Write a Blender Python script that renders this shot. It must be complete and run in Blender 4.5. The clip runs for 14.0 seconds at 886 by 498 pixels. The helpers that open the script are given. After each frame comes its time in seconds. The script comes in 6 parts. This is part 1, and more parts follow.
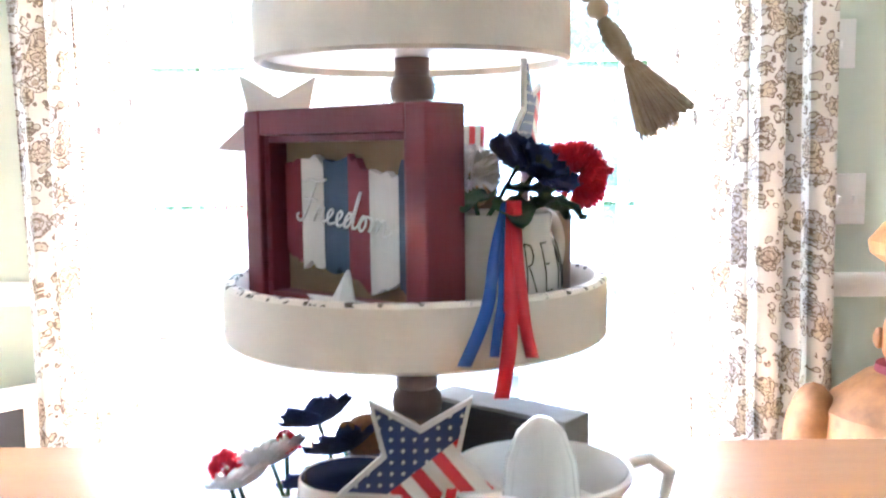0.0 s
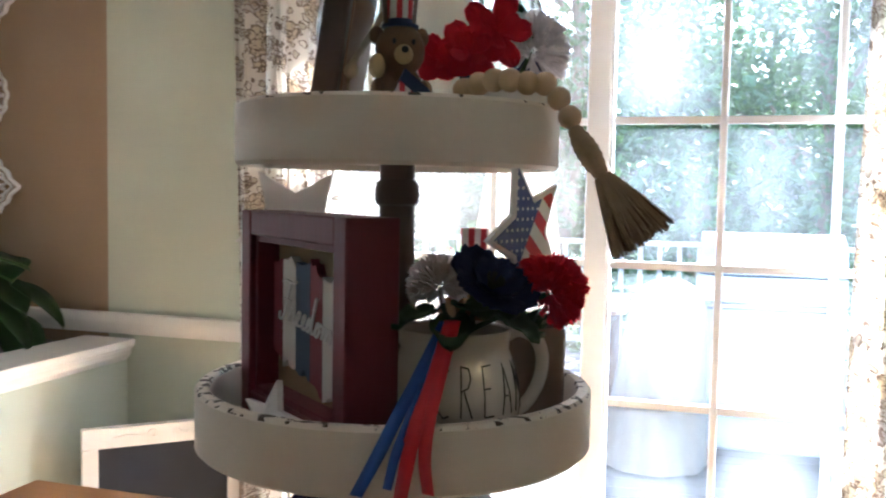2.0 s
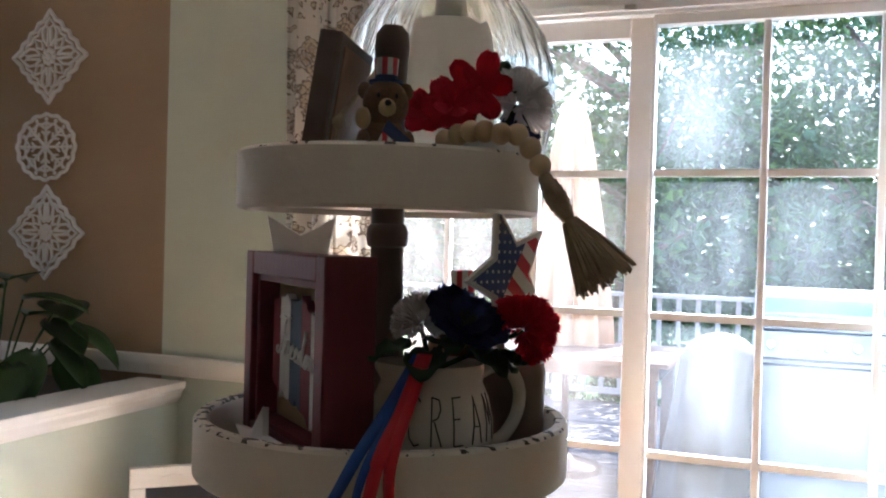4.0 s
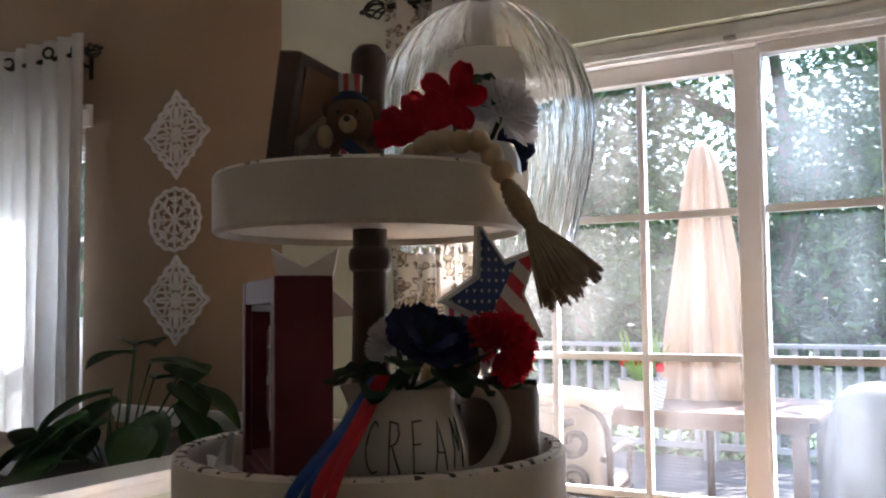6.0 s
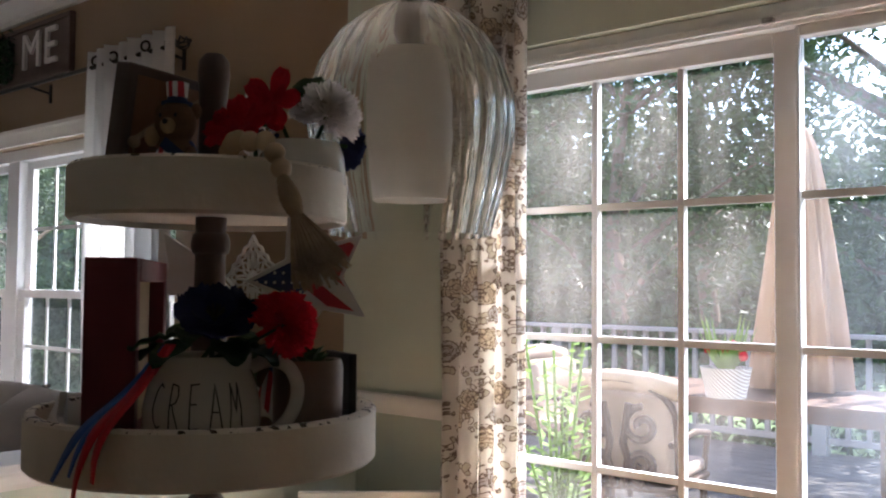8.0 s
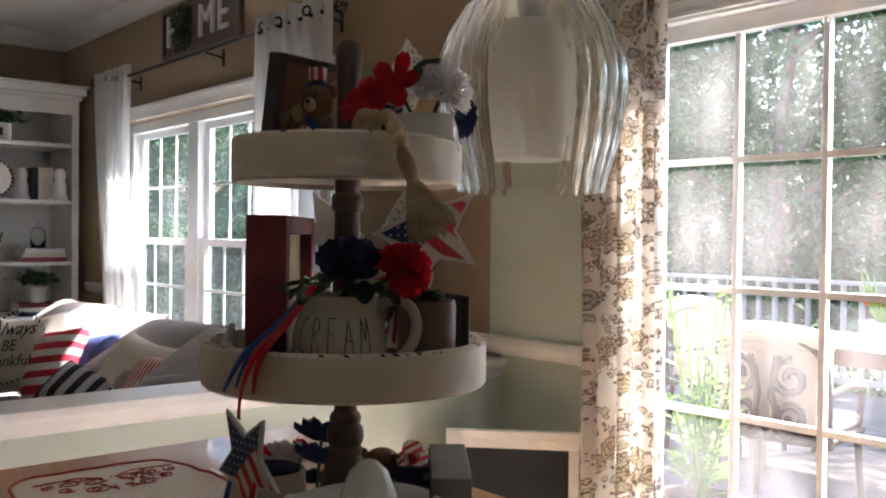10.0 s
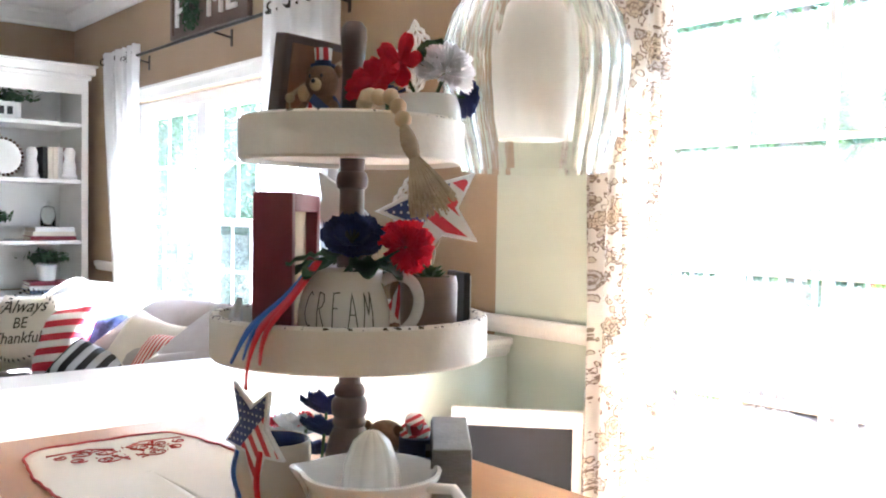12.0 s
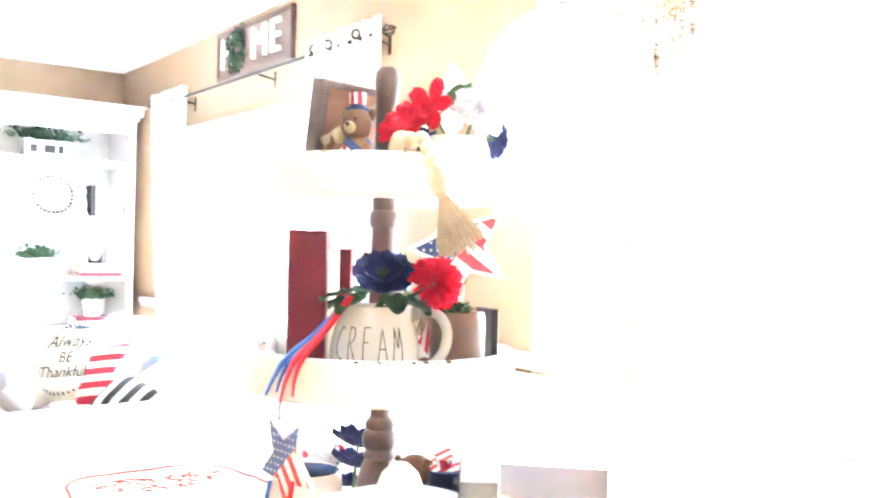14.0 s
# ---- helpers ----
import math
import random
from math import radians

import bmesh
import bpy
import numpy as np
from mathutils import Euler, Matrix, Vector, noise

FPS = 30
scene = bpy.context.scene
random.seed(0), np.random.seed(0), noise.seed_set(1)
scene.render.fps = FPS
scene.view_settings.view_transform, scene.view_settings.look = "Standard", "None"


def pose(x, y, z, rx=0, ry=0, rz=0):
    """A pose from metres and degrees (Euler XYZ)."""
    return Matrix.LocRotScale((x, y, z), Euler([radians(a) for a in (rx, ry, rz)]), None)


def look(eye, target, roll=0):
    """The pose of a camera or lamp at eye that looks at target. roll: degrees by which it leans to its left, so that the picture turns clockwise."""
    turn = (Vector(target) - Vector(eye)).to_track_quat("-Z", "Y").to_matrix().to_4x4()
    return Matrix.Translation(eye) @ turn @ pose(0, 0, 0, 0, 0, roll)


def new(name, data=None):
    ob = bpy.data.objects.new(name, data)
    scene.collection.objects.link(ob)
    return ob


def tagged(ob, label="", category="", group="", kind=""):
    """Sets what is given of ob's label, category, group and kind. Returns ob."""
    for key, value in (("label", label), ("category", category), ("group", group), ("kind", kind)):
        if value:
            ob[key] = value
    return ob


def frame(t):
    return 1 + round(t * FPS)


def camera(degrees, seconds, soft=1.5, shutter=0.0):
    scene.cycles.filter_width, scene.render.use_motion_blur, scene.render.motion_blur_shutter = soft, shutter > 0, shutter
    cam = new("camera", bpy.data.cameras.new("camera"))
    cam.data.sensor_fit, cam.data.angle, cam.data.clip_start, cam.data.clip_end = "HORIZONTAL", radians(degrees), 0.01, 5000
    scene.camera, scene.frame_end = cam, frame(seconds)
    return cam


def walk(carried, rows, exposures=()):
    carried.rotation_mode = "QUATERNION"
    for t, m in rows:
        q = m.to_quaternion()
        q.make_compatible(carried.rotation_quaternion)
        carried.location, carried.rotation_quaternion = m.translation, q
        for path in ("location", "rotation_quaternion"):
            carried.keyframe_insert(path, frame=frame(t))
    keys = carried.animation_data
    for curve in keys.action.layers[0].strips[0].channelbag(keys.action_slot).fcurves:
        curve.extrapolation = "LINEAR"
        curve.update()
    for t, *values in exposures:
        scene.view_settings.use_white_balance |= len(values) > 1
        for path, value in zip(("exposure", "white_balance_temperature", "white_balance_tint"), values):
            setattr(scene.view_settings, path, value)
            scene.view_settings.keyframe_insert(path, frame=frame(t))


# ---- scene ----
cam = camera(52.1, 14.0, soft=2.0, shutter=0.4)
PATH = [
    (0, (0.029, -0.788, 1.271), (0.018, 1.2, 1.052), -0.7),
    (0.5, (0.079, -0.705, 1.305), (0.04, 1.288, 1.144), -0.6),
    (1, (0.158, -0.686, 1.339), (0.074, 1.312, 1.286), -0.7),
    (1.5, (0.236, -0.708, 1.356), (-0.108, 1.261, 1.286), -0.3),
    (2, (0.266, -0.724, 1.325), (-0.325, 1.182, 1.197), 1.0),
    (2.2, (0.269, -0.728, 1.325), (-0.361, 1.169, 1.258), 1.6),
    (4.3, (0.363, -0.758, 1.318), (-0.412, 1.086, 1.327), 1.5),
    (4.5, (0.374, -0.769, 1.323), (-0.466, 1.044, 1.397), 1.8),
    (5, (0.403, -0.756, 1.31), (-0.503, 1.022, 1.436), -0.7),
    (5.5, (0.434, -0.714, 1.294), (-0.505, 1.047, 1.432), -1.3),
    (6, (0.463, -0.648, 1.282), (-0.563, 1.064, 1.405), -0.7),
    (6.5, (0.524, -0.572, 1.282), (-0.619, 1.064, 1.41), 0.2),
    (7, (0.587, -0.534, 1.279), (-0.597, 1.073, 1.416), 0.4),
    (7.5, (0.649, -0.543, 1.276), (-0.574, 1.036, 1.383), 0.4),
    (8, (0.751, -0.547, 1.282), (-0.521, 0.994, 1.365), 0.5),
    (8.5, (0.821, -0.55, 1.296), (-0.506, 0.944, 1.381), 0.2),
    (9, (0.85, -0.578, 1.29), (-0.584, 0.815, 1.351), -0.1),
    (9.2, (0.86, -0.59, 1.286), (-0.611, 0.765, 1.322), 0.3),
    (11.5, (0.909, -0.617, 1.284), (-0.628, 0.661, 1.214), 0.6),
    (12, (0.912, -0.619, 1.281), (-0.62, 0.664, 1.209), 0.9),
    (12.5, (0.913, -0.619, 1.283), (-0.617, 0.667, 1.209), 0.7),
    (13, (0.919, -0.621, 1.284), (-0.613, 0.663, 1.225), 1.6),
    (13.5, (0.942, -0.639, 1.285), (-0.588, 0.649, 1.25), 1.5),
    (14, (0.945, -0.629, 1.28), (-0.644, 0.585, 1.292), 1.2),
]
EXPOSURE = [(0, 6.12, 5000, 11), (0.5, 5.67, 5000, 11), (1, 5.02, 5050, 11), (1.5, 4.29, 5250, 11), (2, 4.21, 5450, 11), (2.2, 4.11, 5450, 12), (4.4, 3.52, 5650, 15), (5, 3.47, 5700, 16), (6.5, 2.82, 5800, 16), (7.5, 2.52, 5900, 17), (8.5, 2.52, 5950, 17), (9, 2.7, 6000, 17), (9.3, 2.9, 6000, 17), (11.3, 4.28, 5500, 13), (12, 5.38, 5350, 12), (12.5, 5.98, 5300, 12), (13, 6.83, 5300, 13), (13.5, 7.43, 5250, 13), (14, 7.88, 5250, 13)]
walk(cam, [(t, look(eye, target, roll)) for t, eye, target, roll in PATH], EXPOSURE)

# ---- light: afternoon sun and sky through the real openings ----
world = bpy.data.worlds.new("sky")
scene.world = world
world.use_nodes = True
sky = world.node_tree.nodes.new("ShaderNodeTexSky")
sky.sky_type, sky.sun_disc = "NISHITA", False
SUN_DIR = Vector((0.22, 0.64, 0.72)).normalized()
sky.sun_elevation = math.asin(SUN_DIR.z)
sky.sun_rotation = math.atan2(SUN_DIR.x, SUN_DIR.y)
world.node_tree.links.new(sky.outputs[0], world.node_tree.nodes["Background"].inputs[0])
world.node_tree.nodes["Background"].inputs[1].default_value = 0.15
sun = new("sun", bpy.data.lights.new("sun", "SUN"))
sun.data.energy, sun.data.angle, sun.data.color = 4.3, radians(0.5), (1.0, 0.95, 0.87)
sun.matrix_world = look(SUN_DIR * 30, (0, 0, 0))


# ---- materials ----
def mat(name, col, rough=0.5, metal=0.0, var=0.12, scale=12.0, bump=0.1, fine=160.0, trans=0.0, thin=0.0, ior=1.45, coat=0.0, stretch=(1, 1, 1), rand=0.0):
    """A surface with two scales of variation: broad tone and fine relief. thin: share of light let through as by cloth."""
    m = bpy.data.materials.new(name)
    m.use_nodes = True
    nt = m.node_tree
    b = nt.nodes["Principled BSDF"]
    b.inputs["Roughness"].default_value, b.inputs["Metallic"].default_value = rough, metal
    b.inputs["Transmission Weight"].default_value, b.inputs["IOR"].default_value = trans, ior
    b.inputs["Coat Weight"].default_value = coat
    tc, mp = nt.nodes.new("ShaderNodeTexCoord"), nt.nodes.new("ShaderNodeMapping")
    mp.inputs["Scale"].default_value = stretch
    nt.links.new(tc.outputs["Object"], mp.inputs[0])
    n1, n2 = nt.nodes.new("ShaderNodeTexNoise"), nt.nodes.new("ShaderNodeTexNoise")
    n1.inputs["Scale"].default_value, n2.inputs["Scale"].default_value = scale, fine
    n1.inputs["Detail"].default_value = 6
    for n in (n1, n2):
        nt.links.new(mp.outputs[0], n.inputs["Vector"])
    mix = nt.nodes.new("ShaderNodeMix")
    mix.data_type = "RGBA"
    mix.inputs[6].default_value = (*[c * (1 - var) for c in col], 1)
    mix.inputs[7].default_value = (*[min(1, c * (1 + var)) for c in col], 1)
    nt.links.new(n1.outputs[0], mix.inputs[0])
    out = mix.outputs[2]
    if rand:
        oi, hsv = nt.nodes.new("ShaderNodeObjectInfo"), nt.nodes.new("ShaderNodeHueSaturation")
        mr = nt.nodes.new("ShaderNodeMapRange")
        mr.inputs[3].default_value, mr.inputs[4].default_value = 1 - rand, 1 + rand
        nt.links.new(oi.outputs["Random"], mr.inputs[0])
        nt.links.new(mr.outputs[0], hsv.inputs["Value"])
        nt.links.new(out, hsv.inputs["Color"])
        out = hsv.outputs[0]
    nt.links.new(out, b.inputs["Base Color"])
    if bump:
        bp = nt.nodes.new("ShaderNodeBump")
        bp.inputs["Strength"].default_value, bp.inputs["Distance"].default_value = bump, 0.002
        nt.links.new(n2.outputs[0], bp.inputs["Height"])
        nt.links.new(bp.outputs[0], b.inputs["Normal"])
    if thin:
        tl, ms = nt.nodes.new("ShaderNodeBsdfTranslucent"), nt.nodes.new("ShaderNodeMixShader")
        ms.inputs[0].default_value = thin
        nt.links.new(out, tl.inputs[0])
        nt.links.new(b.outputs[0], ms.inputs[1])
        nt.links.new(tl.outputs[0], ms.inputs[2])
        nt.links.new(ms.outputs[0], nt.nodes["Material Output"].inputs[0])
    return m


def recolour(m, build):
    """Put a printed or worn pattern on a material: build(node_tree, old colour, object coordinates) gives the new colour."""
    nt = m.node_tree
    b = nt.nodes["Principled BSDF"]
    old = b.inputs["Base Color"].links[0].from_socket
    co = next(n for n in nt.nodes if n.type == "TEX_COORD").outputs["Object"]
    made = build(nt, old, co)
    for link in [l for l in nt.links if l.from_socket == old and l.to_socket.name in ("Base Color", "Color") and l.to_node.type in ("BSDF_PRINCIPLED", "BSDF_TRANSLUCENT")]:
        nt.links.new(made, link.to_socket)
    return m


def calc(nt, op, a, b=None, c=None):
    n = nt.nodes.new("ShaderNodeMath")
    n.operation = op
    for i, v in enumerate((a, b, c)):
        if v is None:
            continue
        if isinstance(v, (int, float)):
            n.inputs[i].default_value = v
        else:
            nt.links.new(v, n.inputs[i])
    return n.outputs[0]


def blend(nt, f, a, b):
    n = nt.nodes.new("ShaderNodeMix")
    n.data_type = "RGBA"
    nt.links.new(f, n.inputs[0]) if not isinstance(f, (int, float)) else None
    for i, v in ((6, a), (7, b)):
        if isinstance(v, tuple):
            n.inputs[i].default_value = (*v, 1)
        else:
            nt.links.new(v, n.inputs[i])
    return n.outputs[2]


def axes(nt, co):
    n = nt.nodes.new("ShaderNodeSeparateXYZ")
    nt.links.new(co, n.inputs[0])
    return n.outputs


def chipped(z_edges, reach, coarse=80.0):
    """Paint rubbed through to dark wood in small flakes along the edges at those heights."""
    def build(nt, old, co):
        z = axes(nt, co)[2]
        near = None
        for e in z_edges:
            d = calc(nt, "LESS_THAN", calc(nt, "ABSOLUTE", calc(nt, "SUBTRACT", z, e)), reach)
            near = d if near is None else calc(nt, "MAXIMUM", near, d)
        n = nt.nodes.new("ShaderNodeTexNoise")
        n.inputs["Scale"].default_value, n.inputs["Detail"].default_value = coarse, 3
        nt.links.new(co, n.inputs["Vector"])
        chips = calc(nt, "MULTIPLY", near, calc(nt, "GREATER_THAN", n.outputs[0], 0.57))
        n2 = nt.nodes.new("ShaderNodeTexNoise")
        n2.inputs["Scale"].default_value = 60
        nt.links.new(co, n2.inputs["Vector"])
        spots = calc(nt, "GREATER_THAN", n2.outputs[0], 0.775)
        return blend(nt, calc(nt, "MAXIMUM", chips, spots), old, (0.05, 0.035, 0.025))
    return build


def flag(stripe, turn):
    """Printed flag: a blue field with white dots above a slanting line, red and white stripes below."""
    def build(nt, old, co):
        x, _, z = axes(nt, co)
        c, s = math.cos(turn), math.sin(turn)
        u = calc(nt, "ADD", calc(nt, "MULTIPLY", x, c), calc(nt, "MULTIPLY", z, s))
        v = calc(nt, "SUBTRACT", calc(nt, "MULTIPLY", z, c), calc(nt, "MULTIPLY", x, s))
        red = calc(nt, "GREATER_THAN", calc(nt, "FRACT", calc(nt, "MULTIPLY", v, 1 / stripe)), 0.5)
        cols = blend(nt, red, (0.75, 0.72, 0.68), (0.55, 0.03, 0.05))
        k = 1 / 0.0088
        du = calc(nt, "SUBTRACT", calc(nt, "FRACT", calc(nt, "MULTIPLY", x, k)), 0.5)
        dv = calc(nt, "SUBTRACT", calc(nt, "FRACT", calc(nt, "MULTIPLY", z, k)), 0.5)
        dot = calc(nt, "LESS_THAN", calc(nt, "ADD", calc(nt, "MULTIPLY", du, du), calc(nt, "MULTIPLY", dv, dv)), 0.028)
        blue = blend(nt, dot, (0.03, 0.06, 0.20), (0.75, 0.75, 0.75))
        return blend(nt, calc(nt, "GREATER_THAN", u, 0.0), blue, cols)
    return build


def stripes(axis, width, a, b, turn=0.0):
    def build(nt, old, co):
        o = axes(nt, co)
        v = calc(nt, "ADD", o[axis], calc(nt, "MULTIPLY", o[0 if axis else 2], turn))
        f = calc(nt, "GREATER_THAN", calc(nt, "FRACT", calc(nt, "MULTIPLY", v, 0.5 / width)), 0.5)
        return blend(nt, f, a, b)
    return build


def floral(nt, old, co):
    """Jacobean print: outlined blossoms in gold and slate, thin scrolling stems on cream."""
    mp = nt.nodes.new("ShaderNodeMapping")
    mp.inputs["Scale"].default_value = (1.5, 0.0, 1.1)
    nt.links.new(co, mp.inputs[0])
    warp = nt.nodes.new("ShaderNodeTexNoise")
    warp.inputs["Scale"].default_value = 16
    nt.links.new(mp.outputs[0], warp.inputs["Vector"])
    add = nt.nodes.new("ShaderNodeVectorMath")
    add.operation = "MULTIPLY_ADD"
    nt.links.new(warp.outputs[1], add.inputs[0])
    add.inputs[1].default_value = (0.05, 0.0, 0.05)
    nt.links.new(mp.outputs[0], add.inputs[2])

    def cells(scale, feature="F1"):
        v = nt.nodes.new("ShaderNodeTexVoronoi")
        v.feature = feature
        v.inputs["Scale"].default_value = scale
        nt.links.new(add.outputs[0], v.inputs["Vector"])
        return v
    big = cells(11.5)
    rough = nt.nodes.new("ShaderNodeTexNoise")
    rough.inputs["Scale"].default_value = 62
    nt.links.new(mp.outputs[0], rough.inputs["Vector"])
    d = calc(nt, "ADD", big.outputs["Distance"], calc(nt, "MULTIPLY", calc(nt, "SUBTRACT", rough.outputs[0], 0.5), 0.34))
    small = cells(31)
    bud = calc(nt, "ADD", small.outputs["Distance"], calc(nt, "MULTIPLY", calc(nt, "SUBTRACT", rough.outputs[0], 0.5), 0.5))
    ring = lambda src, r, w: calc(nt, "LESS_THAN", calc(nt, "ABSOLUTE", calc(nt, "SUBTRACT", src, r)), w)
    tone, pick = nt.nodes.new("ShaderNodeSeparateColor"), nt.nodes.new("ShaderNodeSeparateColor")
    nt.links.new(big.outputs["Color"], tone.inputs[0])
    nt.links.new(small.outputs["Color"], pick.inputs[0])
    flower = calc(nt, "LESS_THAN", d, 0.42)
    warm = calc(nt, "MULTIPLY", flower, calc(nt, "GREATER_THAN", tone.outputs[0], 0.40))
    cool = calc(nt, "MULTIPLY", flower, calc(nt, "LESS_THAN", tone.outputs[0], 0.34))
    core = calc(nt, "LESS_THAN", d, 0.15)
    outer = calc(nt, "GREATER_THAN", d, 0.46)
    leaf = calc(nt, "MULTIPLY", calc(nt, "MULTIPLY", calc(nt, "LESS_THAN", bud, 0.36), calc(nt, "GREATER_THAN", pick.outputs[0], 0.2)), outer)
    veins = calc(nt, "MULTIPLY", calc(nt, "LESS_THAN", cells(46, "DISTANCE_TO_EDGE").outputs["Distance"], 0.040), flower)
    lines = calc(nt, "MAXIMUM", calc(nt, "MAXIMUM", ring(d, 0.42, 0.026), ring(d, 0.25, 0.022)), calc(nt, "MAXIMUM", veins, calc(nt, "MULTIPLY", ring(bud, 0.34, 0.055), outer)))
    c = blend(nt, warm, old, (0.68, 0.61, 0.49))
    c = blend(nt, cool, c, (0.60, 0.58, 0.56))
    c = blend(nt, leaf, c, (0.58, 0.54, 0.45))
    c = blend(nt, core, c, (0.50, 0.42, 0.34))
    return blend(nt, lines, c, (0.25, 0.20, 0.165))


SAGE = mat("sage wall paint", (0.55, 0.60, 0.50), 0.75, var=0.04, scale=2.5, bump=0.12, fine=220)
BROWN = mat("brown wall paint", (0.33, 0.24, 0.155), 0.75, var=0.05, scale=2.5, bump=0.12, fine=220)
TRIM = mat("white trim paint", (0.80, 0.79, 0.75), 0.35, var=0.04, scale=5, bump=0.05)
CEIL = mat("ceiling paint", (0.78, 0.76, 0.72), 0.9, var=0.03, scale=4, bump=0.2, fine=90)
OAK = mat("oak floor", (0.25, 0.16, 0.095), 0.35, var=0.3, scale=6, bump=0.12, stretch=(1, 12, 1))
HONEY = mat("honey maple", (0.46, 0.22, 0.095), 0.28, var=0.18, scale=7, bump=0.06, stretch=(1, 9, 1), coat=0.35)
GLASS = mat("window glass", (0.96, 0.98, 0.97), 0.0, var=0.0, bump=0, trans=1.0, ior=1.12)


def fogged(m, most, tint):
    """An insulating pane clouded inside: thickest in the middle, clear along the bars, with run marks; it scatters the sun."""
    nt = m.node_tree
    tc = next(n for n in nt.nodes if n.type == "TEX_COORD")
    gx, _, gz = axes(nt, tc.outputs["Generated"])
    span = lambda g: calc(nt, "MULTIPLY", calc(nt, "MULTIPLY", g, calc(nt, "SUBTRACT", 1.0, g)), 4.0)
    middle = calc(nt, "POWER", calc(nt, "MULTIPLY", span(gx), span(gz)), 0.55)
    oi = nt.nodes.new("ShaderNodeObjectInfo")
    add, mp, n1, n2 = (nt.nodes.new(k) for k in ("ShaderNodeVectorMath", "ShaderNodeMapping", "ShaderNodeTexNoise", "ShaderNodeTexNoise"))
    nt.links.new(tc.outputs["Object"], add.inputs[0])
    nt.links.new(calc(nt, "MULTIPLY", oi.outputs["Random"], 9.0), add.inputs[1])
    mp.inputs["Scale"].default_value = (1, 1, 0.35)
    nt.links.new(add.outputs[0], mp.inputs[0])
    for n, sc in ((n1, 4.5), (n2, 26.0)):
        n.inputs["Scale"].default_value, n.inputs["Detail"].default_value = sc, 5
        nt.links.new(mp.outputs[0], n.inputs["Vector"])
    mr = nt.nodes.new("ShaderNodeMapRange")
    mr.inputs[1].default_value, mr.inputs[2].default_value, mr.inputs[3].default_value, mr.inputs[4].default_value = 0.36, 0.66, 0.12, 1.0
    nt.links.new(calc(nt, "ADD", calc(nt, "MULTIPLY", n1.outputs[0], 0.75), calc(nt, "MULTIPLY", n2.outputs[0], 0.25)), mr.inputs[0])
    share = calc(nt, "MULTIPLY", calc(nt, "MULTIPLY", mr.outputs[0], middle), calc(nt, "MULTIPLY_ADD", oi.outputs["Random"], most * 0.7, most * 0.65))
    tl, ms = nt.nodes.new("ShaderNodeBsdfTranslucent"), nt.nodes.new("ShaderNodeMixShader")
    tl.inputs[0].default_value = (*tint, 1)
    nt.links.new(calc(nt, "ADD", share, most * 0.06), ms.inputs[0])
    nt.links.new(nt.nodes["Principled BSDF"].outputs[0], ms.inputs[1])
    nt.links.new(tl.outputs[0], ms.inputs[2])
    nt.links.new(ms.outputs[0], nt.nodes["Material Output"].inputs[0])
    return m


# Fogged panes; the pinkish tint stands in for the brown room's reflection.
GLASS_WARM = fogged(mat("warm-tinted fogged door glass", (0.96, 0.97, 0.95), 0.0, var=0.0, bump=0, trans=1.0, ior=1.12), 0.054, (0.86, 0.78, 0.73))
fogged(GLASS, 0.036, (0.80, 0.88, 0.98))
CLEAR = fogged(mat("clean window glass", (0.96, 0.98, 0.97), 0.0, var=0.0, bump=0, trans=1.0, ior=1.12), 0.012, (0.85, 0.90, 0.96))
VINYL = mat("white vinyl", (0.82, 0.83, 0.83), 0.3, var=0.03, scale=6, bump=0.03)
IRON = mat("black iron", (0.02, 0.018, 0.016), 0.45, 0.6, var=0.2, bump=0.15)
PRINT = recolour(mat("floral curtain cloth", (0.78, 0.75, 0.70), 0.9, var=0.06, scale=9, bump=0.25, fine=700, thin=0.55), floral)
SHEER = mat("white curtain cloth", (0.84, 0.84, 0.83), 0.9, var=0.04, scale=8, bump=0.25, fine=800, thin=0.6)
CHIPPY = recolour(mat("chipped cream paint", (0.72, 0.67, 0.58), 0.55, var=0.07, scale=14, bump=0.25, fine=120), chipped((0.051,), 0.0024))
STAIN = mat("dark stained wood", (0.105, 0.068, 0.052), 0.5, var=0.3, scale=30, bump=0.25, stretch=(1, 1, 0.2))
REDWOOD = mat("distressed red paint", (0.135, 0.013, 0.021), 0.5, var=0.25, scale=26, bump=0.25, stretch=(1, 1, 0.3))
KRAFT = mat("kraft board", (0.30, 0.22, 0.13), 0.9, var=0.1, scale=30, bump=0.2)
WHITEWASH = mat("whitewashed wood", (0.66, 0.64, 0.60), 0.75, var=0.2, scale=40, bump=0.35, stretch=(1, 1, 0.15))
NAVYWOOD = mat("navy painted wood", (0.045, 0.075, 0.13), 0.7, var=0.25, scale=40, bump=0.3, stretch=(1, 1, 0.15))
MAROON = mat("maroon painted wood", (0.20, 0.03, 0.045), 0.7, var=0.25, scale=40, bump=0.3, stretch=(1, 1, 0.15))
PORCELAIN = mat("glazed cream stoneware", (0.64, 0.575, 0.51), 0.12, var=0.04, scale=16, bump=0.04, coat=0.5)
CHINA = mat("white glazed china", (0.80, 0.79, 0.75), 0.12, var=0.03, scale=12, bump=0.03, coat=0.5)
INK = mat("black ink", (0.02, 0.02, 0.02), 0.6, var=0.1)
NAVY = mat("navy glaze", (0.015, 0.025, 0.10), 0.2, var=0.1, coat=0.4)
WHITEPAINT = mat("matt white paint", (0.74, 0.73, 0.71), 0.65, var=0.05, scale=20, bump=0.15)
FLAG_A = recolour(mat("printed flag", (0.7, 0.7, 0.7), 0.45, bump=0.1), flag(0.026, -0.62))
